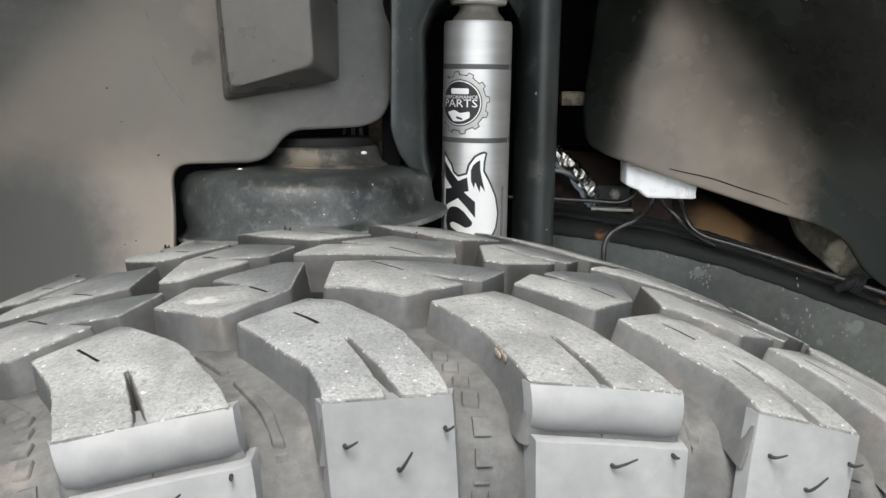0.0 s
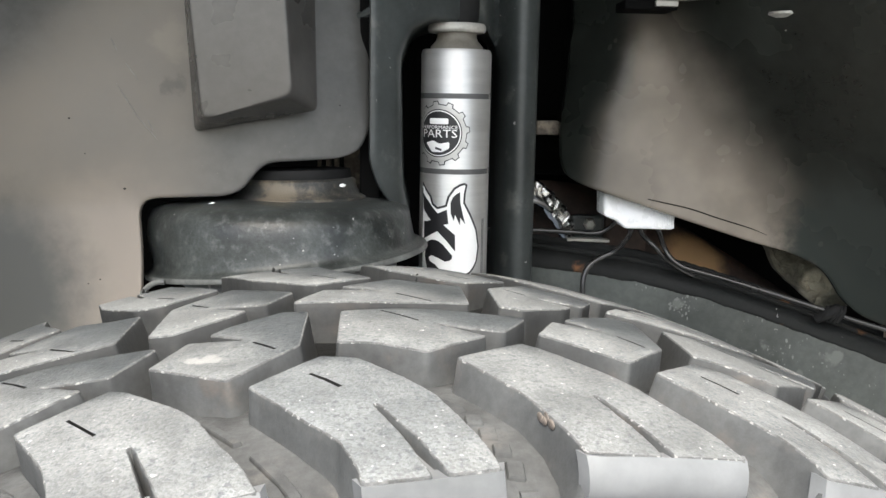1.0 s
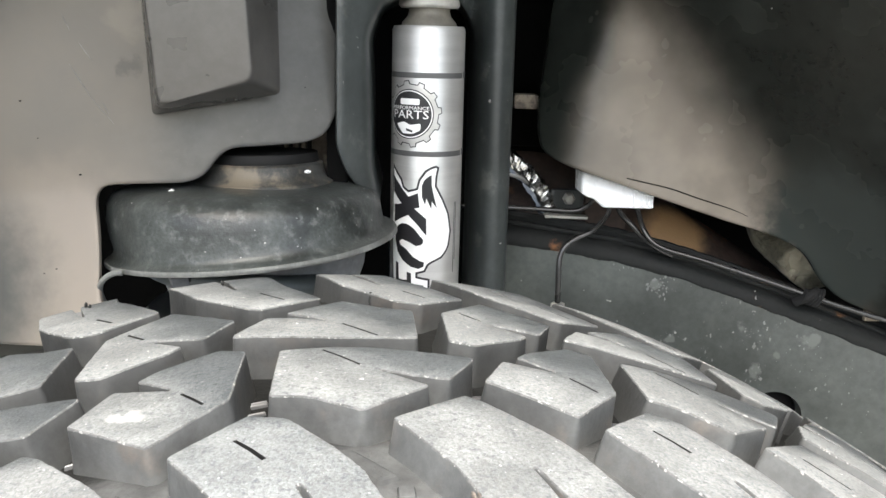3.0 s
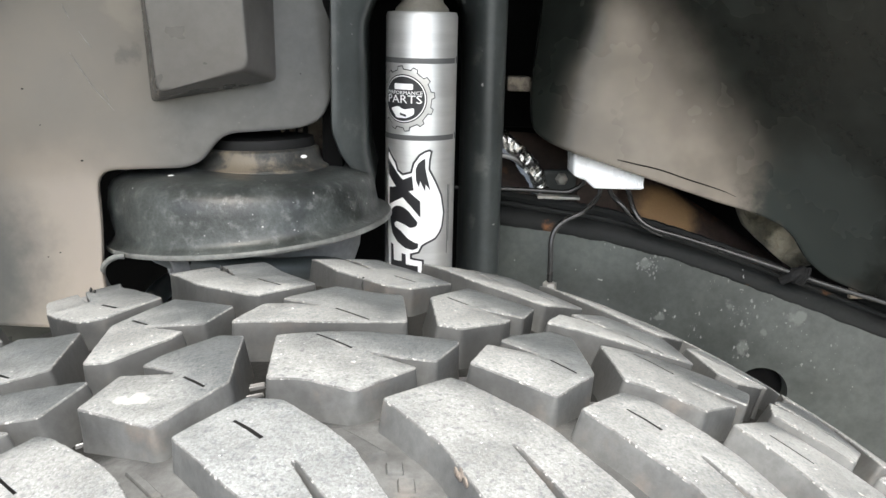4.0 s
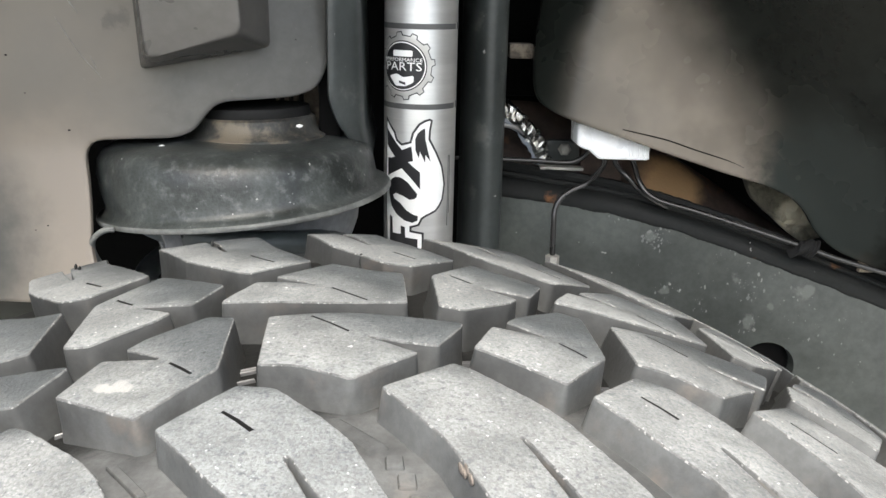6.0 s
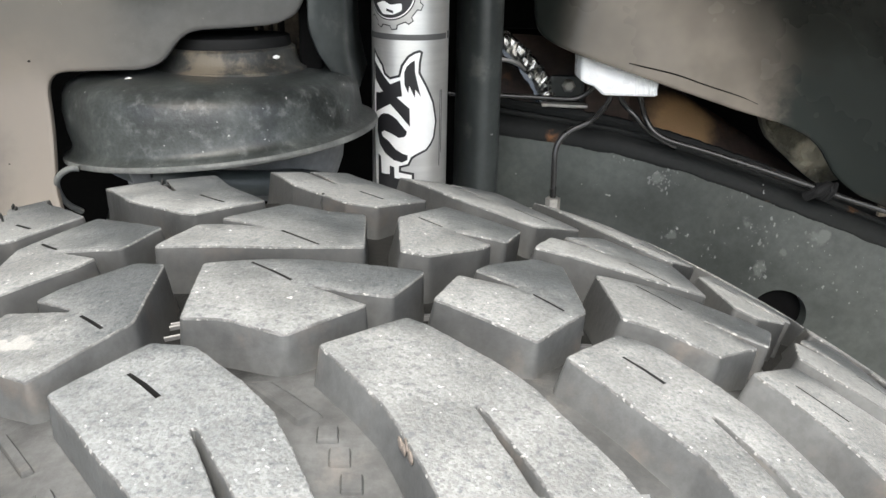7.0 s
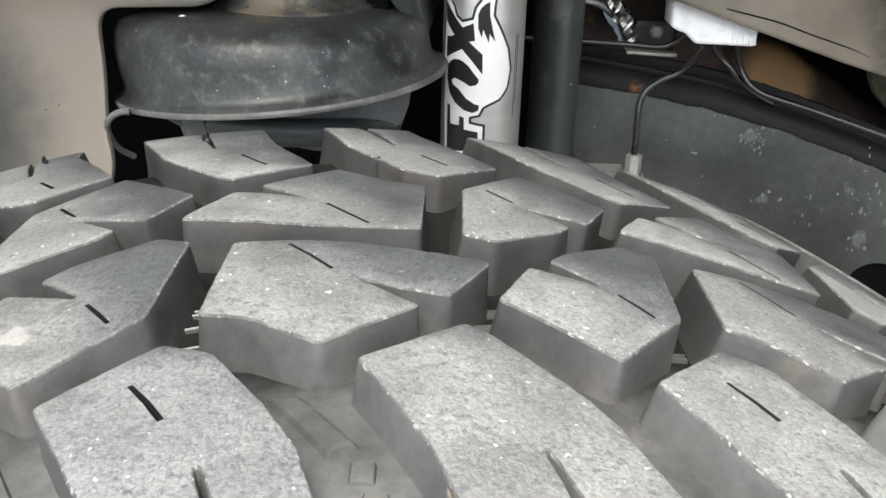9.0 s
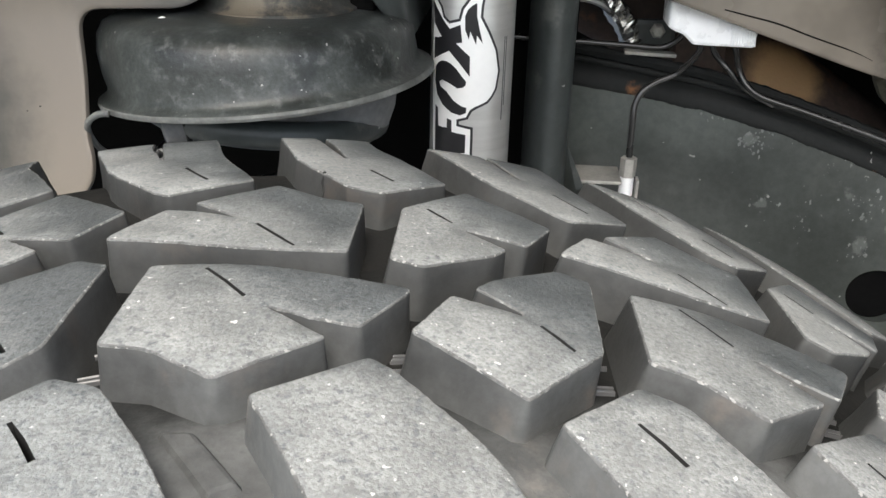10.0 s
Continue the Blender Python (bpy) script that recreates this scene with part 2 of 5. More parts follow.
CLAY = material("dried_clay_dust", (0.3, 0.25, 0.19), 0.85, vary=0.3, scale=(60, 300), bump=0.3)
ALU = material("brushed_silver_aluminium", (0.53, 0.523, 0.505), 0.40, 0.6, vary=0.10, scale=(8, 500), bump=0.06, bump_scale=400, bump_dist=0.0002, aniso=(1, 1, 12))
ZINC = material("zinc_plated_steel", (0.46, 0.445, 0.405), 0.55, 0.35, vary=0.2, scale=(40, 400), bump=0.1)
TAPER = material("dull_tan_grey_metal", (0.2, 0.185, 0.155), 0.5, 0.3, vary=0.2, scale=(40, 400), bump=0.1)
INK = material("black_print", (0.018, 0.018, 0.02), 0.4, vary=0.1, bump=0)
GREY_INK = material("dark_grey_print", (0.09, 0.09, 0.09), 0.4, vary=0.1, bump=0)
WHITE_INK = material("white_print", (0.9, 0.9, 0.885), 0.4, vary=0.03, bump=0)
FOIL = material("white_reflective_sleeve", (0.97, 0.97, 0.965), 0.3, 0.0, spec=1.0, vary=0.04, scale=(40, 500), bump=0.5, bump_scale=1500, bump_dist=0.0008)
CRINKLE = material("crinkled_foil", (0.74, 0.73, 0.70), 0.2, 0.9, vary=0.15, scale=(30, 200), bump=0.25, bump_scale=200, bump_dist=0.002)
TUBE = material("black_coated_tube", (0.026, 0.025, 0.024), 0.26, 0.0, spec=0.6, vary=0.2, bump=0.05)
CHROME = material("polished_steel", (0.75, 0.75, 0.74), 0.15, 1.0, vary=0.05, bump=0)
# orange patch on the tube paints in the light falling there
RUST = material("rusty_brown_steel", (0.085, 0.058, 0.047), 0.75, vary=0.35, scale=(18, 150), bump=0.4, bump_scale=300, bump_dist=0.001,
                stain=(0.2, 0.1, 0.05), stain_scale=22, stain_amount=0.6, spot=[((0.297, 0.955, 0.858), 0.044, (0.62, 0.38, 0.19), 0.02)])
GRIME = material("rust_stained_flange", (0.010, 0.0108, 0.0102), 0.7, spec=0.3, vary=0.3, scale=(20, 200), bump=0.3, bump_scale=400, bump_dist=0.0008,
                 stain=(0.2, 0.09, 0.035), stain_scale=30, stain_amount=0.62)
PAD = material("dusty_grey_rubber_pad", (0.2, 0.2, 0.2), 0.7, vary=0.25, bump=0.15)
TAN = material("tan_fibre_insulation", (0.16, 0.145, 0.105), 0.9, vary=0.3, scale=(40, 260), bump=0.8, bump_scale=180, bump_dist=0.004, spot=[((0.3905, 0.868, 0.848), 0.022, (0.62, 0.55, 0.40), 0.02)])
# near-black puts the shade of cavities into the colour; also used on specks
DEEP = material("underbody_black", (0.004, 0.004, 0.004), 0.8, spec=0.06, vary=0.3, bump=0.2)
PAINT = material("dark_body_paint", (0.05, 0.05, 0.05), 0.35, vary=0.08, bump=0)
ASPHALT = material("concrete", (0.285, 0.287, 0.285), 0.9, vary=0.3, scale=(2, 60), bump=0.6, bump_scale=90, bump_dist=0.004)


# ---- mesh helpers ----
def finish(bm, name, mat, parent=None, label="", smooth=False, sharp=35):
    mesh = bpy.data.meshes.new(name)
    bmesh.ops.recalc_face_normals(bm, faces=bm.faces[:])
    bm.to_mesh(mesh)
    bm.free()
    mesh.materials.append(mat)
    if smooth:
        mesh.polygons.foreach_set("use_smooth", [True] * len(mesh.polygons))
        mesh.set_sharp_from_angle(angle=radians(sharp))
    ob = new(name, mesh)
    if parent:
        ob.parent = parent
    if label:
        ob["label"] = label
    return ob


def part(name, bm, mat, parent, label="", smooth=False):
    return finish(bm, name, mat, parent, label, smooth)


def thing(name, label, category, at=(0, 0, 0), kind=""):
    e = new(name)
    e.empty_display_size = 0.05
    e.location = at
    return tagged(e, label, category, kind=kind)


def area2(p):
    return sum(p[i][0] * p[(i + 1) % len(p)][1] - p[(i + 1) % len(p)][0] * p[i][1] for i in range(len(p)))


def dense(p, step):
    out = []
    for i, a in enumerate(p):
        c = p[(i + 1) % len(p)]
        n = max(1, int(math.hypot(c[0] - a[0], c[1] - a[1]) / step))
        out += [(a[0] + (c[0] - a[0]) * k / n, a[1] + (c[1] - a[1]) * k / n) for k in range(n)]
    return out


def rounded(p, r, n=4):
    """Polygon with its corners rounded by about r."""
    out = []
    for i, b in enumerate(p):
        a, c = Vector(p[i - 1]), Vector(p[(i + 1) % len(p)])
        b = Vector(b)
        la, lc = (a - b).length, (c - b).length
        d = min(r, 0.45 * la, 0.45 * lc)
        p0, p1 = b + (a - b) * d / la, b + (c - b) * d / lc
        for k in range(n + 1):
            t = k / n
            out.append(tuple((1 - t) ** 2 * p0 + 2 * t * (1 - t) * b + t * t * p1))
    return out


def offset(p, d):
    """Polygon grown outward by d (anticlockwise input)."""
    out = []
    for i, b in enumerate(p):
        a, b, c = Vector(p[i - 1]), Vector(b), Vector(p[(i + 1) % len(p)])
        e0, e1 = (b - a), (c - b)
        if e0.length < 1e-9 or e1.length < 1e-9:
            out.append(tuple(b))
            continue
        n0, n1 = Vector((e0.y, -e0.x)).normalized(), Vector((e1.y, -e1.x)).normalized()
        m = n0 + n1
        m = m / max(m.length_squared / 2, 0.35) if m.length > 1e-6 else n0
        out.append(tuple(b + m * d))
    return out


def inside(p, x, y):
    hit, j = False, len(p) - 1
    for i in range(len(p)):
        if (p[i][1] > y) != (p[j][1] > y) and x < (p[j][0] - p[i][0]) * (y - p[i][1]) / (p[j][1] - p[i][1]) + p[i][0]:
            hit = not hit
        j = i
    return hit


def fill(p, holes=(), grid=0.006):
    """Triangles over polygon p with holes: 2D points and faces; the boundary points come first."""
    pts, edges = [], []
    for loop in (p, *holes):
        k = len(pts)
        pts += [Vector(q) for q in loop]
        edges += [(k + i, k + (i + 1) % len(loop)) for i in range(len(loop))]
    xs, ys = [q[0] for q in p], [q[1] for q in p]
    edge_pts = np.array([tuple(q) for q in pts])
    for i in range(int((max(xs) - min(xs)) / grid) + 1):
        for j in range(int((max(ys) - min(ys)) / grid) + 1):
            x, y = min(xs) + (i + 0.5 + 0.25 * (j % 2)) * grid, min(ys) + (j + 0.5) * grid
            if inside(p, x, y) and not any(inside(h, x, y) for h in holes):
                if np.min(np.hypot(edge_pts[:, 0] - x, edge_pts[:, 1] - y)) > 0.45 * grid:
                    pts.append(Vector((x, y)))
    v, _, f, *_ = delaunay_2d_cdt(pts, edges, [], 1, 1e-7)
    ok = []
    for t in f:
        cx, cy = sum(v[i][0] for i in t) / 3, sum(v[i][1] for i in t) / 3
        if inside(p, cx, cy) and not any(inside(h, cx, cy) for h in holes):
            ok.append(t)
    return v, ok


def slab(p, place, holes=(), grid=0.006, levels=((0.0, 0.0),), hole_depth=None, bottom=False, step=None):
    """A raised piece: outline p (2D), place(x, y, h) -> 3D. levels: (height, growth) from the top down."""
    if area2(p) < 0:
        p = p[::-1]
    p = dense(p, step or grid * 1.6)
    bm = bmesh.new()
    top = offset(p, levels[0][1]) if levels[0][1] else p
    v, f = fill(top, holes, grid)
    vs = [bm.verts.new(place(q[0], q[1], levels[0][0])) for q in v]
    for t in f:
        try:
            bm.faces.new([vs[i] for i in t])
        except ValueError:
            pass
    rings = [[bm.verts.new(place(*q, h)) for q in offset(p, g)] for h, g in levels]
    for a, b in zip(rings, rings[1:]):
        for i in range(len(p)):
            j = (i + 1) % len(p)
            bm.faces.new((a[i], a[j], b[j], b[i]))
    for loop in holes:
        up = [bm.verts.new(place(*q, levels[0][0])) for q in loop]
        dn = [bm.verts.new(place(*q, levels[0][0] - hole_depth)) for q in loop]
        for i in range(len(loop)):
            j = (i + 1) % len(loop)
            bm.faces.new((up[i], up[j], dn[j], dn[i]))
        bm.faces.new(dn)
    if bottom:
        v, f = fill(offset(p, levels[-1][1]), (), grid)
        vs = [bm.verts.new(place(q[0], q[1], levels[-1][0])) for q in v]
        for t in f:
            try:
                bm.faces.new([vs[i] for i in t])
            except ValueError:
                pass
    bmesh.ops.remove_doubles(bm, verts=bm.verts[:], dist=1e-6)
    return bm


def lathe(profile, n=64, m=None, wobble=None):
    bm = bmesh.new()
    rings = []
    for r, z in profile:
        ring = []
        for k in range(n):
            a = 2 * math.pi * k / n
            rr, zz = wobble(r, z, a) if wobble else (r, z)
            ring.append(bm.verts.new((rr * math.cos(a), rr * math.sin(a), zz)))
        rings.append(ring)
    for a, b in zip(rings, rings[1:]):
        for k in range(n):
            bm.faces.new((a[k], a[(k + 1) % n], b[(k + 1) % n], b[k]))
    for ring in (rings[0], rings[-1]):
        bm.faces.new(ring)
    if m:
        bmesh.ops.transform(bm, matrix=m, verts=bm.verts[:])
    return bm


def smooth_path(pts, n=8):
    """Catmull-Rom through the points."""
    P = [Vector(q) for q in pts]
    P = [2 * P[0] - P[1]] + P + [2 * P[-1] - P[-2]]
    out = []
    for i in range(1, len(P) - 2):
        for k in range(n):
            t = k / n
            a, b, c, d = P[i - 1:i + 3]
            out.append(0.5 * (2 * b + (c - a) * t + (2 * a - 5 * b + 4 * c - d) * t * t + (3 * b - a - 3 * c + d) * t ** 3))
    return out + [P[-2]]


def tube(pts, r, n=12, smooth=8, radius=None):
    path = smooth_path(pts, smooth)
    bm = bmesh.new()
    rings, side = [], Vector((0.31, 0.2, 0.93))
    for i, c in enumerate(path):
        d = (path[min(i + 1, len(path) - 1)] - path[max(i - 1, 0)]).normalized()
        side = (side - d * side.dot(d)).normalized()
        up = d.cross(side)
        rr = radius(i / (len(path) - 1)) if radius else r
        rings.append([bm.verts.new(c + rr * (math.cos(2 * math.pi * k / n) * side + math.sin(2 * math.pi * k / n) * up)) for k in range(n)])
    for a, b in zip(rings, rings[1:]):
        for k in range(n):
            bm.faces.new((a[k], a[(k + 1) % n], b[(k + 1) % n], b[k]))
    bm.faces.new(rings[0])
    bm.faces.new(rings[-1])
    return bm


def block(x0, x1, y0, y1, z0, z1, bevel=0.002, m=None):
    bm = bmesh.new()
    bmesh.ops.create_cube(bm, size=1)
    bmesh.ops.scale(bm, vec=(x1 - x0, y1 - y0, z1 - z0), verts=bm.verts[:])
    bmesh.ops.translate(bm, vec=((x0 + x1) / 2, (y0 + y1) / 2, (z0 + z1) / 2), verts=bm.verts[:])
    if bevel:
        bmesh.ops.bevel(bm, geom=bm.edges[:], offset=bevel, segments=2, profile=0.6, affect="EDGES")
    if m:
        bmesh.ops.transform(bm, matrix=m, verts=bm.verts[:])
    return bm


def step01(a, b, x):
    t = min(1, max(0, (x - a) / (b - a)))
    return t * t * (3 - 2 * t)


def mm(*pts):
    return [(x * 0.001, y * 0.001) for x, y in pts]


def hinge(d, slope, soft):
    """A bend: 0 for d below 0, rising with that slope beyond it, rounded over about soft."""
    return slope * 0.5 * (d + math.sqrt(d * d + soft * soft) - soft)


# ---- ground and closing shell of the vehicle ----
GROUND_Z = 0.105
bm = bmesh.new()
bmesh.ops.create_grid(bm, x_segments=60, y_segments=60, size=300)
bmesh.ops.translate(bm, vec=(0, 0, GROUND_Z), verts=bm.verts[:])
tagged(finish(bm, "ground", ASPHALT), "pale grey concrete under the parked vehicle", "ground", kind="structure")


# unseen wheel arch, placed to block and shape light: a flat flare with a trapezoid opening, a roof behind it and the
# body beyond
ARCH = [(-0.97, 0.50), (-0.82, 0.92), (-0.56, 1.20), (-0.38, 1.320), (-0.22, 1.365), (0.30, 1.375), (0.39, 1.350), (0.66, 1.02), (0.82, 0.50)]


def extrude_line(p, y0, y1, grow):
    """A sheet that follows the open line p (x, z) from depth y0 to y1, thickened outward by grow."""
    bm = bmesh.new()
    rows = []
    for g in (0, grow):
        line = []
        for i, q in enumerate(p):
            a, c = Vector(p[max(0, i - 1)]), Vector(p[min(len(p) - 1, i + 1)])
            d = (c - a).normalized()
            n = Vector((-d.y, d.x))
            line.append((q[0] + n.x * g, q[1] + n.y * g))
        for y in (y0, y1):
            rows.append([bm.verts.new((x, y, z)) for x, z in line])
    for i, j in ((0, 1), (2, 3), (0, 2), (1, 3)):
        for k in range(len(p) - 1):
            bm.faces.new((rows[i][k], rows[i][k + 1], rows[j][k + 1], rows[j][k]))
    return bm


tagged(finish(extrude_line(ARCH, 0.29, 0.31, 0.11), "fender_flare", PLASTIC_DARK), "unseen black plastic fender flare round the wheel arch", "fender", kind="structure")
tagged(finish(extrude_line([(x * 1.02, z + 0.02) for x, z in ARCH], 0.31, 1.30, 0.02), "wheel_arch_roof", PLASTIC_DARK), "unseen black plastic roof of the wheel arch", "fender", kind="structure")
# unseen bodywork closes off light; the black inner wall stands in for dark depth
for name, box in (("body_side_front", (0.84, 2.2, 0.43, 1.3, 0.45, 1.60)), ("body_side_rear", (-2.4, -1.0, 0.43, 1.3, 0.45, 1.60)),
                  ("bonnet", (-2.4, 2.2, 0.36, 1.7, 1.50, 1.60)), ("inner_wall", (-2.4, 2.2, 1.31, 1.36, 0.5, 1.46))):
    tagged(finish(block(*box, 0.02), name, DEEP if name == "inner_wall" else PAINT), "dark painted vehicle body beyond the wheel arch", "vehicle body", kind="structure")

# ---- tyre ----
R, CROWN = 0.4466, 0.890
PSI, CAMBER = 0.2067, 0.0134
axle = Vector((-math.sin(PSI) * math.cos(CAMBER), math.cos(PSI) * math.cos(CAMBER), math.sin(CAMBER)))
fwd = Vector((math.cos(PSI), math.sin(PSI), 0))
upv = fwd.cross(axle)
hub = Vector((-0.0180, 0.365, 0.9443)) - R * upv - 0.010 * axle
tyre = thing("tyre", "dusty grey off-road tyre with deep chunky tread blocks", "tyre")
tyre.matrix_world = Matrix(((fwd.x, axle.x, upv.x, hub.x), (fwd.y, axle.y, upv.y, hub.y), (fwd.z, axle.z, upv.z, hub.z), (0, 0, 0, 1)))

# periods of the tread round the tyre: even near the top, a little closer elsewhere
PITCH, NEAR = 0.130, 4
REST = (2 * math.pi * R - PITCH * (2 * NEAR + 1)) / 13
starts = [PITCH * k for k in range(-NEAR, NEAR + 1)] + [PITCH * NEAR + PITCH + REST * k - (PITCH - REST) * 0.5 for k in range(13)]


def tread(s, w, h):
    r = R - w * w / (2 * CROWN) + h
    if abs(w) > 0.108:
        r -= 0.10 * (abs(w) - 0.108) ** 2 / 0.03
    return (r * math.sin(s / R), w, r * math.cos(s / R))


# outline of one repeat in (arc, width) millimetres from the middle of the tread
B_NOTCH_AFT = mm((-24, -39.2), (-17.8, -3.2), (-2.3, -3.7), (11.3, -5.5), (48.4, -16), (47.3, -19), (34.8, -35.2), (24.6, -32.2), (12.5, -26.2), (27.2, -39.8), (2.6, -54.6), (-12.3, -42.8))
B_NOTCH_FORE = mm((46.5, -36), (58.6, -17.9), (76, -24.9), (76.5, -23.6), (65.5, -13.2), (71.2, -7.4), (92.3, 3.6), (101, -0.5), (94.5, -38.0), (70.8, -60.0))
A_STEP = mm((-119.4, -60.3), (-93.5, -47.3), (-88.5, -51.5), (-80.5, -62.2), (-72.2, -73.5), (-67.5, -82), (-62.5, -97), (-58, -108), (-53.6, -122.5), (-75.5, -123), (-79.2, -108),
            (-84.4, -89.3), (-85.3, -90), (-81.6, -108), (-79, -123), (-100.5, -121.5), (-102.5, -110), (-104.8, -98), (-107, -89), (-111, -79), (-115.4, -69.5))
A_FLAT = mm((-53.7, -66.7), (-30.5, -50.5), (-19.5, -55), (-7.5, -75), (-2, -86.5), (0.5, -98), (3.6, -112), (5.5, -125.8), (-8.4, -126.5), (-13.2, -108), (-19.4, -89.4),
            (-20.4, -90), (-16, -108), (-12.3, -126.5), (-29.8, -126), (-30.3, -117.5), (-32.5, -107.3), (-40.2, -93.5), (-47, -80))


def slit(x0, y0, x1, y1, wide=0.9):
    d = Vector((x1 - x0, y1 - y0)).normalized()
    n = Vector((-d.y, d.x)) * wide / 2
    mx, my = 0.5 * (x0 + x1) + 0.15 * n.x, 0.5 * (y0 + y1) + 0.15 * n.y
    return mm((x0 + n.x, y0 + n.y), (mx + n.x, my + n.y), (x1 + n.x, y1 + n.y), (x1 - n.x, y1 - n.y), (mx - n.x, my - n.y), (x0 - n.x, y0 - n.y))


def half_turn(p):
    return [(0.015 - x, -y) for x, y in p]


KINDS = []
for p, cuts in ((B_NOTCH_AFT, [slit(-3.4, -6.2, 7.4, -21.4, 1.0)]), (B_NOTCH_FORE, [slit(80, -29, 86.5, -39, 1.0)]),
                (A_STEP, [slit(-104, -62, -95, -77, 1.1)]), (A_FLAT, [slit(-35, -64, -27.6, -75.8, 1.25)])):
    KINDS.append((p, cuts))
KINDS += [(half_turn(p), [half_turn(c) for c in cuts]) for p, cuts in KINDS]
# one shoulder block has lost its upper slit to wear
KINDS.append((A_STEP, []))

LEVELS = ((0.0, -0.00045), (-0.00015, -0.00016), (-0.0006, 0.0), (-0.003, 0.0003), (-0.0062, 0.0007), (-0.0092, 0.0010), (-0.0112, 0.0013), (-0.0130, 0.0017), (-0.0175, 0.0024))


def ragged(seed, limit):
    def place(s, w, h):
        w = max(-limit, min(limit, w))
        n = noise.noise(Vector((s * 240 + seed, w * 240, h * 110)))
        m = noise.noise(Vector((s * 240, w * 240 + 9 + seed, h * 110)))
        f = noise.noise(Vector((s * 900 + seed, w * 900, h * 300)))
        k = 1.0 if h > -0.002 else 0.25
        return tread(s + k * (0.00022 * n + 0.0002 * f), w + k * (0.00022 * m + 0.0002 * f), h)
    return place


random.seed(4)
TREAD_MESHES = []
for p, cuts in KINDS:
    centre = 0.5 * (min(q[0] for q in p) + max(q[0] for q in p))
    local = [(x - centre, y) for x, y in p]
    holes = [[(x - centre, y) for x, y in c] for c in cuts]
    if area2(local) < 0:
        local = local[::-1]
    local = rounded(local, 0.0016, 3)
    bm = slab(local, ragged(centre * 1000, max(abs(q[1]) for q in p) + 0.0002), holes, 0.006, LEVELS, 0.013, step=0.0018)
    mesh = bpy.data.meshes.new("tread_block")
    bm.normal_update()
    bmesh.ops.recalc_face_normals(bm, faces=bm.faces[:])
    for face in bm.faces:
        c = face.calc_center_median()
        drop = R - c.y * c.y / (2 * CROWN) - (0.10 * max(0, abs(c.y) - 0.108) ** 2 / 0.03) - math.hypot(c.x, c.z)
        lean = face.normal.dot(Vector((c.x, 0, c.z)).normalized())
        # slit walls get near-black rubber, painting in the shade inside them
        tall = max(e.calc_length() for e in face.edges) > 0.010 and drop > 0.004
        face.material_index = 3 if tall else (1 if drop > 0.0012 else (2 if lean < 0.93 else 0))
    bm.to_mesh(mesh)
    bm.free()
    mesh.polygons.foreach_set("use_smooth", [True] * len(mesh.polygons))
    mesh.set_sharp_from_angle(angle=radians(42))
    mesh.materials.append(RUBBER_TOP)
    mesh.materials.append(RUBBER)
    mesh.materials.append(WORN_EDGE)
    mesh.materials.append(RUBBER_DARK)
    TREAD_MESHES.append((mesh, centre))


def notch_floor(cut, h0, h1):
    """A ramp that fills the shoulder notch of a block: corners of the notch, depth at its inner and outer end."""
    bm = bmesh.new()
    hs = (h0, h0, h1, h1)
    top = [bm.verts.new(tread(x, y, h)) for (x, y), h in zip(cut, hs)]
    low = [bm.verts.new(tread(x, y, -0.016)) for x, y in cut]
    bm.faces.new(top)
    for k in range(4):
        bm.faces.new((top[k], top[(k + 1) % 4], low[(k + 1) % 4], low[k]))
    bmesh.ops.recalc_face_normals(bm, faces=bm.faces[:])
    mesh = bpy.data.meshes.new("notch_ramp")
    bm.to_mesh(mesh)
    bm.free()
    mesh.materials.append(SIDEWALL)
    return mesh


RAMPS = [mm((-81.8, -107), (-79.4, -107), (-75.6, -122.6), (-78.9, -122.6)), mm((-16.2, -107), (-13.4, -107), (-8.5, -126.1), (-12.2, -126.1))]
RAMP_MESHES = [notch_floor(c, -0.0045, -0.0020) for c in RAMPS + [half_turn(c) for c in RAMPS]]

# body of the tyre under the tread: profile across the width (half), radius
HALF = [(0.0, R - 0.0160), (0.034, R - 0.0156), (0.058, R - 0.0132), (0.07, R - 0.0136), (0.09, R - 0.0152), (0.104, R - 0.0176), (0.1135, R - 0.0218), (0.120, R - 0.0285), (0.124, R - 0.0385), (0.128, R - 0.0545),
        (0.1325, R - 0.0775), (0.137, R - 0.1025), (0.138, R - 0.12), (0.134, R - 0.15), (0.122, R - 0.18), (0.112, R - 0.205)]
profile = [(-w, r) for w, r in HALF[::-1]] + HALF[1:]
fineprof = []
for (w0, r0), (w1, r1) in zip(profile, profile[1:]):
    fineprof += [(w0 + (w1 - w0) * k / 3, r0 + (r1 - r0) * k / 3) for k in range(3)]
fineprof.append(profile[-1])
bm = bmesh.new()
rings = [[bm.verts.new((r * math.sin(2 * math.pi * k / 240), w, r * math.cos(2 * math.pi * k / 240))) for k in range(240)] for w, r in fineprof]
for a, b in zip(rings, rings[1:]):
    for k in range(240):
        bm.faces.new((a[k], a[(k + 1) % 240], b[(k + 1) % 240], b[k]))
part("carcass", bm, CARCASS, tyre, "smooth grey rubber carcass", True)


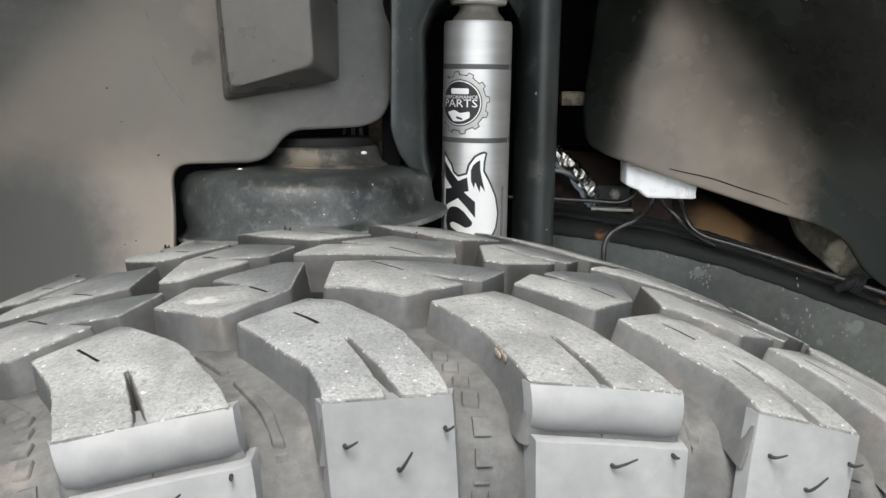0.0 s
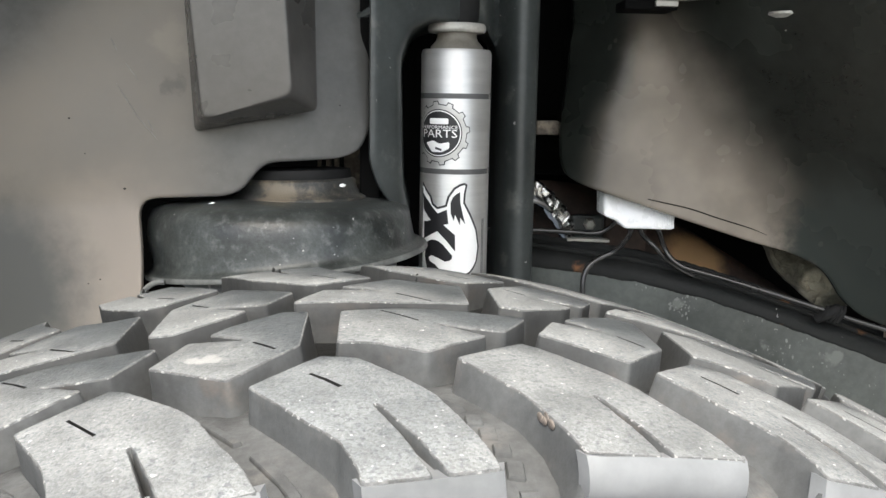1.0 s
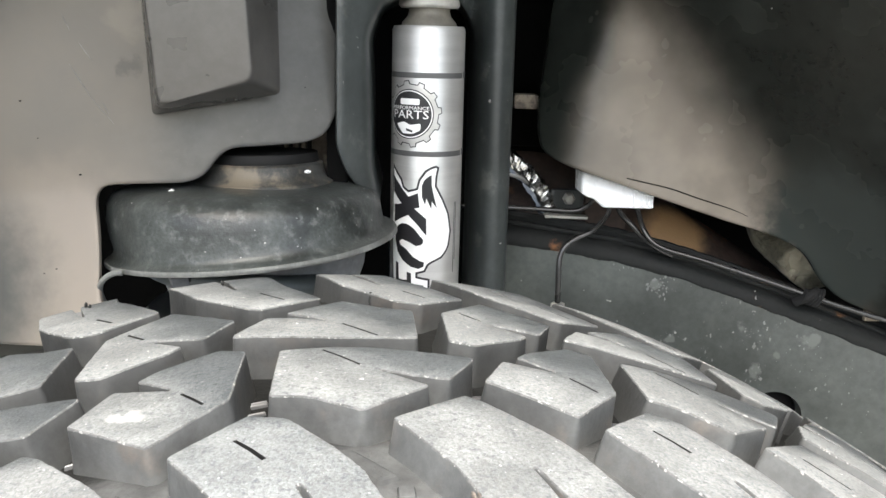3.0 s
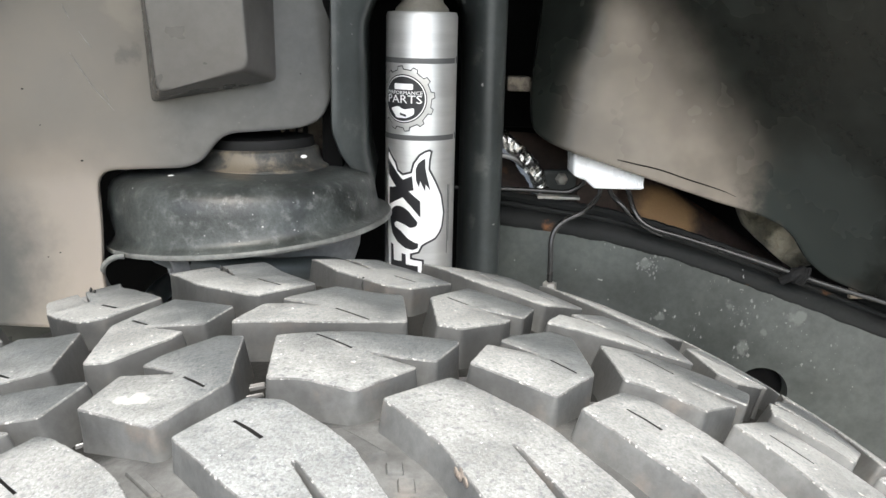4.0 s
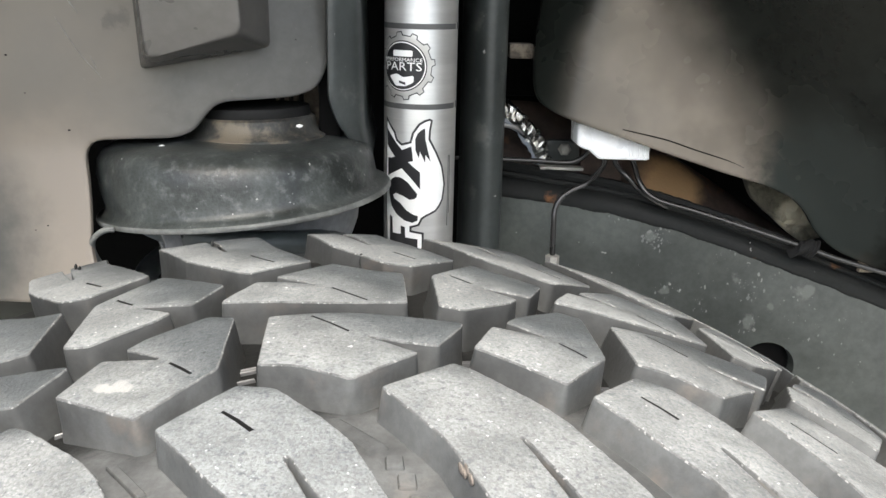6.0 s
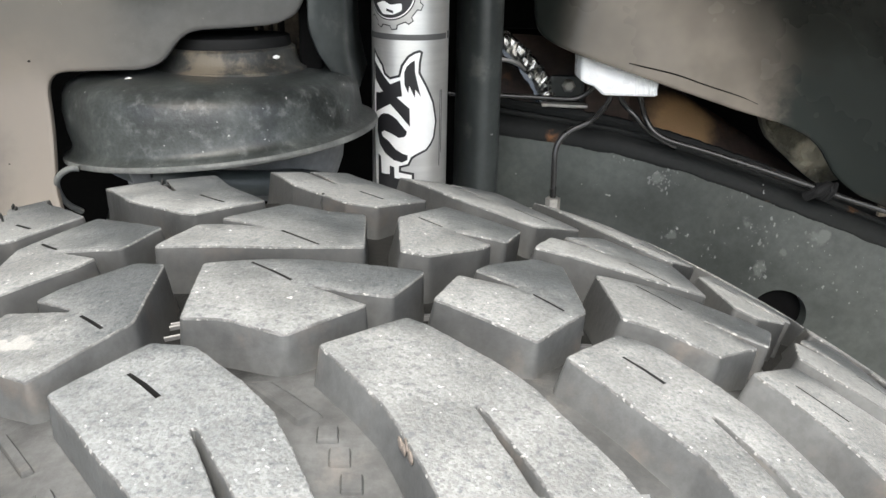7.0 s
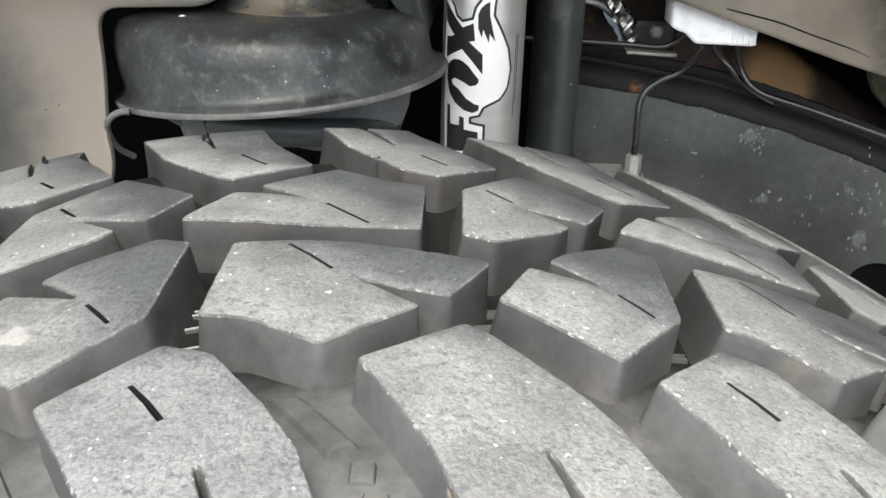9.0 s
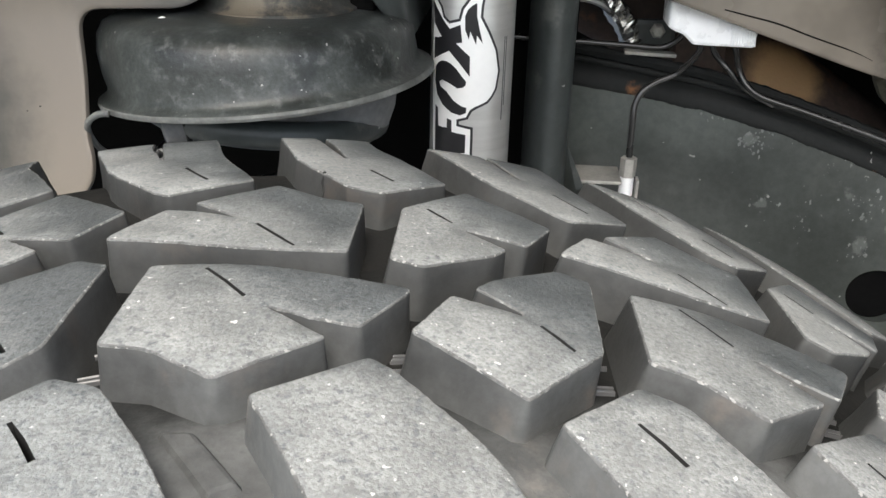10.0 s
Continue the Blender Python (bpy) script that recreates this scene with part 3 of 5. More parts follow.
def sidewall(outline_s, prof, inward, rnd=0.0012):
    """A lug on the outer sidewall: arc limits at its top and foot, and (width, radius) down its face."""
    bm = bmesh.new()
    (l0, r0), (l1, r1) = outline_s
    grid = []
    n = 10
    for i, (w, rad) in enumerate(prof):
        t = i / (len(prof) - 1)
        left, right = l0 + (l1 - l0) * t, r0 + (r1 - r0) * t
        row = [(left - 0.0015, w + inward, rad)]
        for k in range(n + 1):
            s = left + (right - left) * k / n
            edge = rnd if k in (0, n) else 0
            row.append((s, w + edge, rad))
        row.append((right + 0.0015, w + inward, rad))
        grid.append([bm.verts.new((rad * math.sin(s / R), ww, rad * math.cos(s / R))) for s, ww, rad in row])
    for a, b in zip(grid, grid[1:]):
        for k in range(len(a) - 1):
            bm.faces.new((a[k], a[k + 1], b[k + 1], b[k]))
    for row in (grid[0], grid[-1]):
        bm.faces.new(row)
    return bm


def lug_mesh(name, args):
    bm = sidewall(*args)
    bmesh.ops.recalc_face_normals(bm, faces=bm.faces[:])
    mesh = bpy.data.meshes.new(name)
    bm.to_mesh(mesh)
    bm.free()
    mesh.materials.append(SIDEWALL)
    mesh.polygons.foreach_set("use_smooth", [True] * len(mesh.polygons))
    mesh.set_sharp_from_angle(angle=radians(38))
    return mesh


FLAT_FACE = [(-0.1268, R - 0.0106), (-0.1278, R - 0.0156), (-0.1292, R - 0.0236), (-0.1317, R - 0.0336), (-0.1347, R - 0.0456), (-0.1377, R - 0.0596), (-0.1402, R - 0.0766), (-0.1422, R - 0.1016)]
STEP_FACE = [(-0.1230, R - 0.0093), (-0.1246, R - 0.0118), (-0.1255, R - 0.0148), (-0.1256, R - 0.0178), (-0.1248, R - 0.0206), (-0.1230, R - 0.0230), (-0.1203, R - 0.0246), (-0.1168, R - 0.0253)]
PLATE_FACE = [(-0.1270, R - 0.0236), (-0.1280, R - 0.0241), (-0.1310, R - 0.0346), (-0.1335, R - 0.0446), (-0.1365, R - 0.0566), (-0.1395, R - 0.0776), (-0.1415, R - 0.1026)]
LUGS = [lug_mesh("shoulder_lug", (((-0.0300, 0.0058), (-0.0290, 0.0092)), FLAT_FACE, 0.006)),
        lug_mesh("shoulder_lug", (((-0.1008, -0.0534), (-0.0990, -0.0526)), STEP_FACE, 0.005)),
        lug_mesh("sidewall_plate", (((-0.0992, -0.0506), (-0.0977, -0.0491)), PLATE_FACE, 0.010))]


def face_w(prof, rad):
    for (w0, r0), (w1, r1) in zip(prof, prof[1:]):
        if r1 <= rad <= r0:
            return w0 + (w1 - w0) * (rad - r0) / (r1 - r0)
    return prof[-1][0]


def hair_mesh(prof, s, rad, ds, dr, length=0.006):
    """A thin rubber whisker standing off a lug face and lying over."""
    w = face_w(prof, rad)
    pts = []
    for t, out in ((0, -0.001), (0.08, 0.0016), (0.45, 0.0028), (1, 0.0034)):
        ss, rr = s + ds * t, rad + dr * t
        pts.append((rr * math.sin(ss / R), w - out, rr * math.cos(ss / R)))
    bm = tube(pts, 0.0005, 6, 4, lambda t: 0.0007 - 0.0004 * t)
    mesh = bpy.data.meshes.new("rubber_whisker")
    bmesh.ops.recalc_face_normals(bm, faces=bm.faces[:])
    bm.to_mesh(mesh)
    bm.free()
    mesh.materials.append(RUBBER_DARK)
    return mesh


HAIRS = [hair_mesh(FLAT_FACE, -0.0247, R - 0.0215, 0.0035, 0.0022), hair_mesh(FLAT_FACE, -0.0100, R - 0.0290, 0.0034, 0.0062), hair_mesh(FLAT_FACE, 0.0036, R - 0.0190, 0.0018, 0.0018),
         hair_mesh(PLATE_FACE, -0.0755, R - 0.0295, 0.0062, 0.0038), hair_mesh(PLATE_FACE, -0.0560, R - 0.0255, 0.0004, 0.0006)]


def floor_r(w):
    w = abs(w)
    for (w0, r0), (w1, r1) in zip(HALF, HALF[1:]):
        if w0 <= w <= w1:
            return r0 + (r1 - r0) * (w - w0) / (w1 - w0)
    return HALF[-1][1]


def floor_bar(p, lift, name, mat=CARCASS, slope=0.0004):
    def place(s, w, h):
        r = floor_r(w) + lift + h
        return (r * math.sin(s / R), w, r * math.cos(s / R))
    bm = slab(rounded(p, 0.0006, 2), place, (), 0.004, ((0.0, -0.75 * slope), (-0.0004, 0.0), (-lift - 0.002, 2.0 * slope)))
    bmesh.ops.recalc_face_normals(bm, faces=bm.faces[:])
    mesh = bpy.data.meshes.new(name)
    bm.to_mesh(mesh)
    bm.free()
    mesh.materials.append(mat)
    return mesh


def pad(cx, cy, lx, ly, turn):
    c, s = math.cos(turn), math.sin(turn)
    return mm(*[(cx + x * c - y * s, cy + x * s + y * c) for x, y in ((-lx / 2, -ly / 2), (lx / 2, -ly / 2), (lx / 2, ly / 2), (-lx / 2, ly / 2))])


# plain raised pads, ribs and ridges on the groove floor
FLOOR_BARS = [floor_bar(pad(x, y, 5.0, 5.6, -0.15), 0.0011, "raised_pad") for x, y in ((10.6, -83), (12.4, -91.5), (14.0, -100), (15.4, -108))]
FLOOR_BARS += [floor_bar(pad(x, y, 7, 0.5, 0.15), 0.0014, "groove_rib", GLOSSY_RIB) for x, y in ((51.5, -16.5), (51, -18.5), (48, -25), (47.4, -27), (45.5, -32), (-27, -12), (-27.2, -14), (-28.2, -21), (-29.5, -31), (-29.7, -33))]
FLOOR_BARS += [floor_bar(mm((-8, -58.5), (-1.5, -59), (9.6, -75.5), (4, -77.5)), 0.0016, "groove_ridge", CARCASS, 0.0012), floor_bar(mm((-69, -63), (-66, -63), (-57, -80), (-59.5, -81)), 0.0012, "groove_ridge"),
               floor_bar(mm((-55.5, -89), (-52, -88), (-43.5, -108), (-41, -116.8), (-44.5, -116.5), (-47, -108)), 0.0013, "groove_ridge")]


def bar_on_wall(s, rad, ds, dr, lift, rot=0.0):
    """A small raised bar on the recessed sidewall, at arc s and radius rad."""
    def wall_w(rr):
        for (w0, r0), (w1, r1) in zip(HALF, HALF[1:]):
            if r1 <= rr <= r0:
                return w0 + (w1 - w0) * (rr - r0) / (r1 - r0)
        return 0.12
    bm = bmesh.new()
    ring = []
    for up in (0, 1):
        for a, b in ((-1, -1), (1, -1), (1, 1), (-1, 1)):
            k = 1 - 0.12 * up
            u, v = a * ds * k / 2, b * dr * k / 2
            u, v = u * math.cos(rot) - v * math.sin(rot), u * math.sin(rot) + v * math.cos(rot)
            rr = rad + v
            ww = -(wall_w(rr) + (lift if up else -0.003))
            ring.append(bm.verts.new((rr * math.sin((s + u) / R), ww, rr * math.cos((s + u) / R))))
    bm.faces.new(ring[4:])
    for i in range(4):
        bm.faces.new((ring[i], ring[(i + 1) % 4], ring[4 + (i + 1) % 4], ring[4 + i]))
    return bm


# raised frames and ridges on the sidewall between the lugs
WALL_BARS = [(0.0172, R - 0.0240, 0.0058, 0.0045, 0.0012, 0.0), (0.0172, R - 0.0310, 0.0058, 0.0050, 0.0012, 0.0), (0.0138, R - 0.0560, 0.0006, 0.036, 0.0010, 0.02), (0.0190, R - 0.0560, 0.0006, 0.036, 0.0010, 0.02),
             (0.0163, R - 0.0375, 0.0055, 0.0006, 0.0010, 0.0), (-0.0420, R - 0.0430, 0.0040, 0.038, 0.0012, 0.02), (-0.0480, R - 0.0430, 0.0007, 0.038, 0.0010, 0.02)]
BAR_MESHES = []
for spec in WALL_BARS:
    bm = bar_on_wall(*spec)
    bmesh.ops.recalc_face_normals(bm, faces=bm.faces[:])
    mesh = bpy.data.meshes.new("raised_bar")
    bm.to_mesh(mesh)
    bm.free()
    mesh.materials.append(CARCASS)
    BAR_MESHES.append(mesh)

# ---- shock absorber ----
SHX, SHY, SHR = 0.0285, 0.751, 0.0277
shock = thing("shock_absorber", "brushed silver shock absorber with black and white printed graphics", "shock absorber", (SHX, SHY, 0))
part("body", lathe([(SHR - 0.002, 0.62), (SHR, 0.622), (SHR, 1.0563), (SHR - 0.0012, 1.0593), (SHR - 0.006, 1.0596)], 96), ALU, shock, "brushed silver cylinder", True)
part("neck", lathe([(0.021, 1.0583), (0.0205, 1.0618), (0.0165, 1.0663), (0.0155, 1.0698), (0.0155, 1.0728)], 64), TAPER, shock, "dull tapered collar", True)
part("washer", lathe([(0.012, 1.0723), (0.0215, 1.0726), (0.0228, 1.0743), (0.0228, 1.0773), (0.0215, 1.0793), (0.012, 1.0796)], 64), ZINC, shock, "galvanised washer", True)
part("bushing", lathe([(0.0165, 1.0795), (0.0175, 1.0838), (0.0178, 1.1038), (0.0165, 1.1338)], 48), RUBBER_DARK, shock, "black rubber bushing", True)


def on_shock(lift):
    def place(u, z, h):
        r = SHR + lift + h
        return (r * math.sin(u / SHR), -r * math.cos(u / SHR), z)
    return place


def decal(name, p, lift, mat, label="", holes=(), grid=0.0025, on=None):
    bm = slab(p, on_shock(lift), holes, grid, ((0.0, 0.0), (-lift - 0.0003, 0.0)), lift + 0.0003)
    return part(name, bm, mat, on or shock, label, True)


def strip(u0, u1, z0, z1):
    return [(u0, z0), (u1, z0), (u1, z1), (u0, z1)]


for z in (1.0236, 0.9655):
    decal("stripe", strip(-0.040, 0.0315, z - 0.0020, z + 0.0020), 0.0003, GREY_INK, "dark grey printed stripe")
    decal("stripe", strip(0.0345, 0.06, z - 0.0022, z + 0.0030), 0.0003, GREY_INK, "dark grey printed stripe")

GU, GZ = -0.0145, 0.9950


def gear(ro, ri, teeth=12):
    p = []
    for k in range(teeth):
        a = 2 * math.pi * (k + 0.25) / teeth
        for da, r in ((-0.13, ri), (-0.09, ro), (0.09, ro), (0.13, ri)):
            p.append((GU + r * math.cos(a + da), GZ + r * math.sin(a + da)))
    return p


def circle(cu, cz, r, n=48, squash=1.0):
    return [(cu + r * math.cos(2 * math.pi * k / n), cz + squash * r * math.sin(2 * math.pi * k / n)) for k in range(n)]


decal("gear_outline", gear(0.0250, 0.0225), 0.0003, INK, "thin black printed gear outline")
decal("gear_fill", offset(gear(0.0250, 0.0225), -0.00075), 0.0006, ALU)
decal("badge_ring", circle(GU, GZ, 0.0185), 0.0009, INK)
decal("badge_gap", circle(GU, GZ, 0.0176), 0.0011, WHITE_INK)
badge = decal("badge", circle(GU, GZ, 0.0168), 0.0013, INK, "black round printed badge")
decal("badge_bar", rounded(strip(GU - 0.0075, GU + 0.0080, GZ + 0.0070, GZ + 0.0115), 0.0012), 0.0015, WHITE_INK, "white printed bar", on=badge)
decal("badge_picture", rounded([(GU - 0.011, GZ - 0.0075), (GU - 0.004, GZ - 0.0055), (GU + 0.001, GZ - 0.008), (GU + 0.009, GZ - 0.0065), (GU + 0.009, GZ - 0.0115),
                                (GU + 0.003, GZ - 0.0145), (GU - 0.005, GZ - 0.0145)], 0.0015), 0.0015, WHITE_INK, "white printed picture", on=badge)
decal("badge_picture_mark", [(GU - 0.002, GZ - 0.0105), (GU + 0.003, GZ - 0.0118), (GU + 0.003, GZ - 0.0135), (GU - 0.002, GZ - 0.0122)], 0.0017, INK, on=badge)


def words(text, size, cu, cz, lift, mat, stretch=1.0):
    c = bpy.data.curves.new("words", "FONT")
    c.body, c.size, c.align_x, c.align_y = text, size, "CENTER", "CENTER"
    c.resolution_u = 2
    tmp = new("words_source", c)
    mesh = bpy.data.meshes.new_from_object(tmp.evaluated_get(bpy.context.evaluated_depsgraph_get()))
    bpy.data.objects.remove(tmp)
    place = on_shock(lift)
    bm = bmesh.new()
    bm.from_mesh(mesh)
    bmesh.ops.triangulate(bm, faces=bm.faces[:])
    bmesh.ops.subdivide_edges(bm, edges=[e for e in bm.edges if e.calc_length() > 0.004], cuts=1)
    for v in bm.verts:
        v.co = place(cu + v.co.x * stretch, cz + v.co.y, 0)
    bpy.data.meshes.remove(mesh)
    return part("printed_words", bm, mat, badge, "white printed words")


words("PARTS", 0.0088, GU, GZ - 0.0005, 0.0015, WHITE_INK, 1.2)
words("PERFORMANCE", 0.0038, GU, GZ + 0.0045, 0.0015, WHITE_INK, 1.15)


# large printed emblem, given in hundredths of the tube's half width (x) and of 1.0 mm (height)
def print_pts(*pts):
    return [(SHR * math.asin(max(-0.985, min(0.985, x / 100))), 0.957 - y * 0.0009) for x, y in pts]


EMBLEM = print_pts((-91, 0.7), (-68, 12.3), (-62, 18.6), (-50, 21.5), (-29, 19.4), (-23, 11.8), (-6, 4.2), (10, 1.2), (24, -0.1), (33, 1.5), (28, 9.8), (27, 17.2), (36, 22.5), (45, 27.9), (62, 40.8), (70, 56.7),
                   (65, 70.1), (57, 75.5), (46, 80.0), (18, 84.2), (9, 86.1), (0, 92.0), (-21, 94.0), (-21, 96.2), (13, 98.0), (14, 125), (-88, 130), (-93, 60))
EMBLEM = EMBLEM[::-1] if area2(EMBLEM) < 0 else EMBLEM
decal("emblem_outline", EMBLEM, 0.0002, INK, "thin black printed emblem outline")
emblem = decal("emblem_white", offset(EMBLEM, -0.0017), 0.0004, WHITE_INK, "white printed emblem")
decal("emblem_mark", print_pts((-14, 17.3), (-8, 12.5), (2, 9.6), (12, 7.8), (13, 17.1), (20, 26.6), (28, 36.1), (14, 30.3), (13, 36.9), (-1, 27.5), (-4, 33.2), (-13, 26.6)), 0.0006, INK, "black printed tip", on=emblem)
decal("emblem_mark", print_pts((-88, 10.8), (-74, 17.3), (-66, 21.0), (-49, 27.1), (-24, 23.4), (-19, 35.8), (-33, 36.8), (0, 45.5), (1, 59.9), (-26, 50.0), (-49, 42.7), (-85, 50.8), (-85, 35.4), (-67, 33.6), (-87, 24.5)),
      0.0006, INK, "black printed crossed bars", on=emblem)
decal("emblem_mark", print_pts((-81, 56.3), (-74, 52.6), (-66, 50.8), (-55, 50.6), (-45, 51.7), (-32, 54.6), (-20, 59.1), (-7, 63.8), (-8, 66.5), (-14, 68.3), (-27, 69.3), (-44, 66.6), (-64, 64.6), (-72, 66.8), (-69, 69.8),
                               (-53, 72.8), (-35, 78.9), (-16, 82.3), (-4, 83.2), (-5, 87.1), (-19, 89.3), (-40, 87.9), (-62, 83.1), (-76, 76.3), (-82, 66.1)), 0.0006, INK, "black printed loop", on=emblem)
decal("emblem_mark", print_pts((-80, 85.3), (-74, 86.6), (-72, 100.4), (-50, 100.2), (-50, 92.9), (-39, 93.8), (-38, 102.7), (-4, 103.9), (-4, 118), (-79, 122)), 0.0006, INK, "black printed bar shape", on=emblem)
for k in range(2):
    decal("small_print", strip(0.0246 + 0.0018 * k, 0.0251 + 0.0018 * k, 0.872 + 0.01 * k, 0.928), 0.0003, GREY_INK, "fine grey print too small to read")

# ---- coil spring and its upper seat ----
SX, SY = -0.104, 0.706
tilt = Matrix.Translation((SX, SY, 0.93)) @ Matrix.Rotation(radians(-1.5), 4, "Y") @ Matrix.Rotation(radians(-2), 4, "X")


def seat_wobble(r, z, a):
    z += 0.088 * r * math.cos(a) * step01(0.0, -0.026, z)
    flare = 0.055 * step01(-0.011, -0.030, z) * math.cos(a)
    return r * (1 + flare + 0.004 * math.sin(3 * a + 1)), z + 0.0015 * math.sin(2 * a) * (r / 0.1)


seat = thing("spring_seat", "dusty black steel coil spring seat with flared lower lip", "spring seat")
neck = tilt @ Matrix.Translation((0.014, 0, 0.002))
outer = [(0.046, 0.0165), (0.066, 0.0155), (0.085, 0.0135), (0.0930, 0.0095), (0.0968, 0.003), (0.0980, -0.006),
         (0.0988, -0.015), (0.0994, -0.0215), (0.1005, -0.0245), (0.1030, -0.0266), (0.1055, -0.0276), (0.1062, -0.0286), (0.1060, -0.0312), (0.1035, -0.0318), (0.0985, -0.0290),
         (0.0955, -0.024), (0.0940, -0.010), (0.084, 0.006), (0.046, 0.012)]
bm = lathe(outer, 96, tilt, seat_wobble)
part("dish", bm, SEAT, seat, "dusty black pressed steel dish", True)
part("rim", lathe([(0.1045, -0.0277), (0.1064, -0.0282), (0.1068, -0.0297), (0.1062, -0.0314), (0.1045, -0.0320), (0.1032, -0.0300)], 96, tilt, seat_wobble), RIM, seat, "pale lip edge", True)
part("rim_end", tube([(-0.172, 0.6270, 0.8962), (-0.1765, 0.6262, 0.8962), (-0.1818, 0.6270, 0.8937), (-0.1868, 0.6300, 0.8890), (-0.1898, 0.635, 0.8830), (-0.1912, 0.641, 0.8760), (-0.1905, 0.650, 0.866), (-0.186, 0.660, 0.858)],
                     0.0019, 10, 6), RIM, seat, "lip edge curling down at the opening", True)
part("collar", lathe([(0.030, 0.0285), (0.0405, 0.0285), (0.0425, 0.027), (0.0430, 0.022), (0.0450, 0.0180), (0.0505, 0.0148), (0.0505, 0.010)], 64, neck), COLLAR, seat, "collar stained with tan dust", True)
part("isolator", lathe([(0.028, 0.026), (0.0385, 0.026), (0.0395, 0.029), (0.0385, 0.035), (0.030, 0.036)], 64, neck), RUBBER_DARK, seat, "black rubber isolator ring", True)
for x, y, z, r in ((-0.144, 0.651, 0.9465, 0.0022), (-0.156, 0.648, 0.945, 0.0014), (-0.055, 0.664, 0.9595, 0.0020), (-0.146, 0.640, 0.934, 0.0007), (-0.10, 0.612, 0.925, 0.0008)):
    bm = bmesh.new()
    bmesh.ops.create_icosphere(bm, subdivisions=1, radius=r, matrix=Matrix.Translation((x, y, z)) @ Matrix.Diagonal((1.3, 0.8, 0.7, 1)))
    part("white_speck", bm, WHITE_INK, seat, "white paint speck")

spring = thing("coil_spring", "grey painted steel coil spring under its seat", "coil spring")
coil = []
for k in range(0, 200):
    a = k * 2 * math.pi / 40
    coil.append(tilt @ Vector((0.072 * math.cos(a + 2.2), 0.072 * math.sin(a + 2.2), -0.022 - max(0.0, k - 38) * 0.0013)))
part("coil", tube(coil, 0.0085, 14, 1), STEEL, spring, "grey painted steel coil", True)
coil_end = Matrix.Translation((-0.1440, 0.634, 0.8865)) @ Vector((1.0, 0.55, 0.22)).to_track_quat("Z", "Y").to_matrix().to_4x4()
part("coil_end", lathe([(0.0070, 0.010), (0.0072, 0.0005), (0.0085, -0.0005), (0.0108, 0.0), (0.0115, 0.0012), (0.0115, 0.04), (0.0100, 0.042)], 40, coil_end), PAD, spring, "hollow grey end of the spring sleeve", True)
for k in range(4):
    part("thread", lathe([(0.0110, 0.010 + 0.006 * k), (0.0124, 0.0115 + 0.006 * k), (0.0124, 0.013 + 0.006 * k), (0.0110, 0.0145 + 0.006 * k)], 32, coil_end), RUBBER_DARK, spring, "dark ring round the sleeve", True)
part("pad", lathe([(0.030, -0.012), (0.0505, -0.012), (0.0505, -0.034), (0.0490, -0.046), (0.045, -0.057), (0.038, -0.066), (0.030, -0.070), (0.028, -0.03)], 64, tilt @ Matrix.Translation((0.036, 0, 0))), PAD, spring,
     "grey rubber spring pad", True)

# ---- left inner liner ----
liner = thing("fender_liner", "satin black plastic fender liner with a moulded raised box", "fender liner")
L_OUT = [(-0.62, 1.24), (-0.62, 0.846), (-0.40, 0.846), (-0.30, 0.846), (-0.215, 0.846), (-0.1950, 0.8425), (-0.1860, 0.854), (-0.1855, 0.868), (-0.1890, 0.880), (-0.1905, 0.915), (-0.1955, 0.9495), (-0.136, 0.9515),
         (-0.1240, 0.9560), (-0.1100, 0.9750), (-0.058, 0.9775), (-0.0440, 0.9830), (-0.0375, 0.9985), (-0.0375, 1.09), (-0.040, 1.24)]
L_OUT = rounded(L_OUT, 0.014, 5)


def liner_y(x, z):
    # a nearly flat wall that rolls over towards the arch roof and bellies a little
    d = (-(x + 0.297) * 0.68 + (z - 1.035) * 0.73)
    low = (-x - 0.262) * 0.8 + (0.885 - z) * 0.6
    return 0.650 + 0.16 * (z - 0.98) - 0.16 * max(0.0, 0.945 - z) + hinge(x + 0.100, 0.50, 0.03) - hinge(d + 0.010, 1.1, 0.035) + hinge(low, 0.25, 0.03) + 0.0022 * math.sin(x * 34 + 0.6) * math.sin(z * 27)


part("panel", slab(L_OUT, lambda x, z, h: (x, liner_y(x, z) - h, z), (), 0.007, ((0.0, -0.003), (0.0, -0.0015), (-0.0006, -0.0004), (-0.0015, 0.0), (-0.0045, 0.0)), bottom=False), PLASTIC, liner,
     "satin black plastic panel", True)


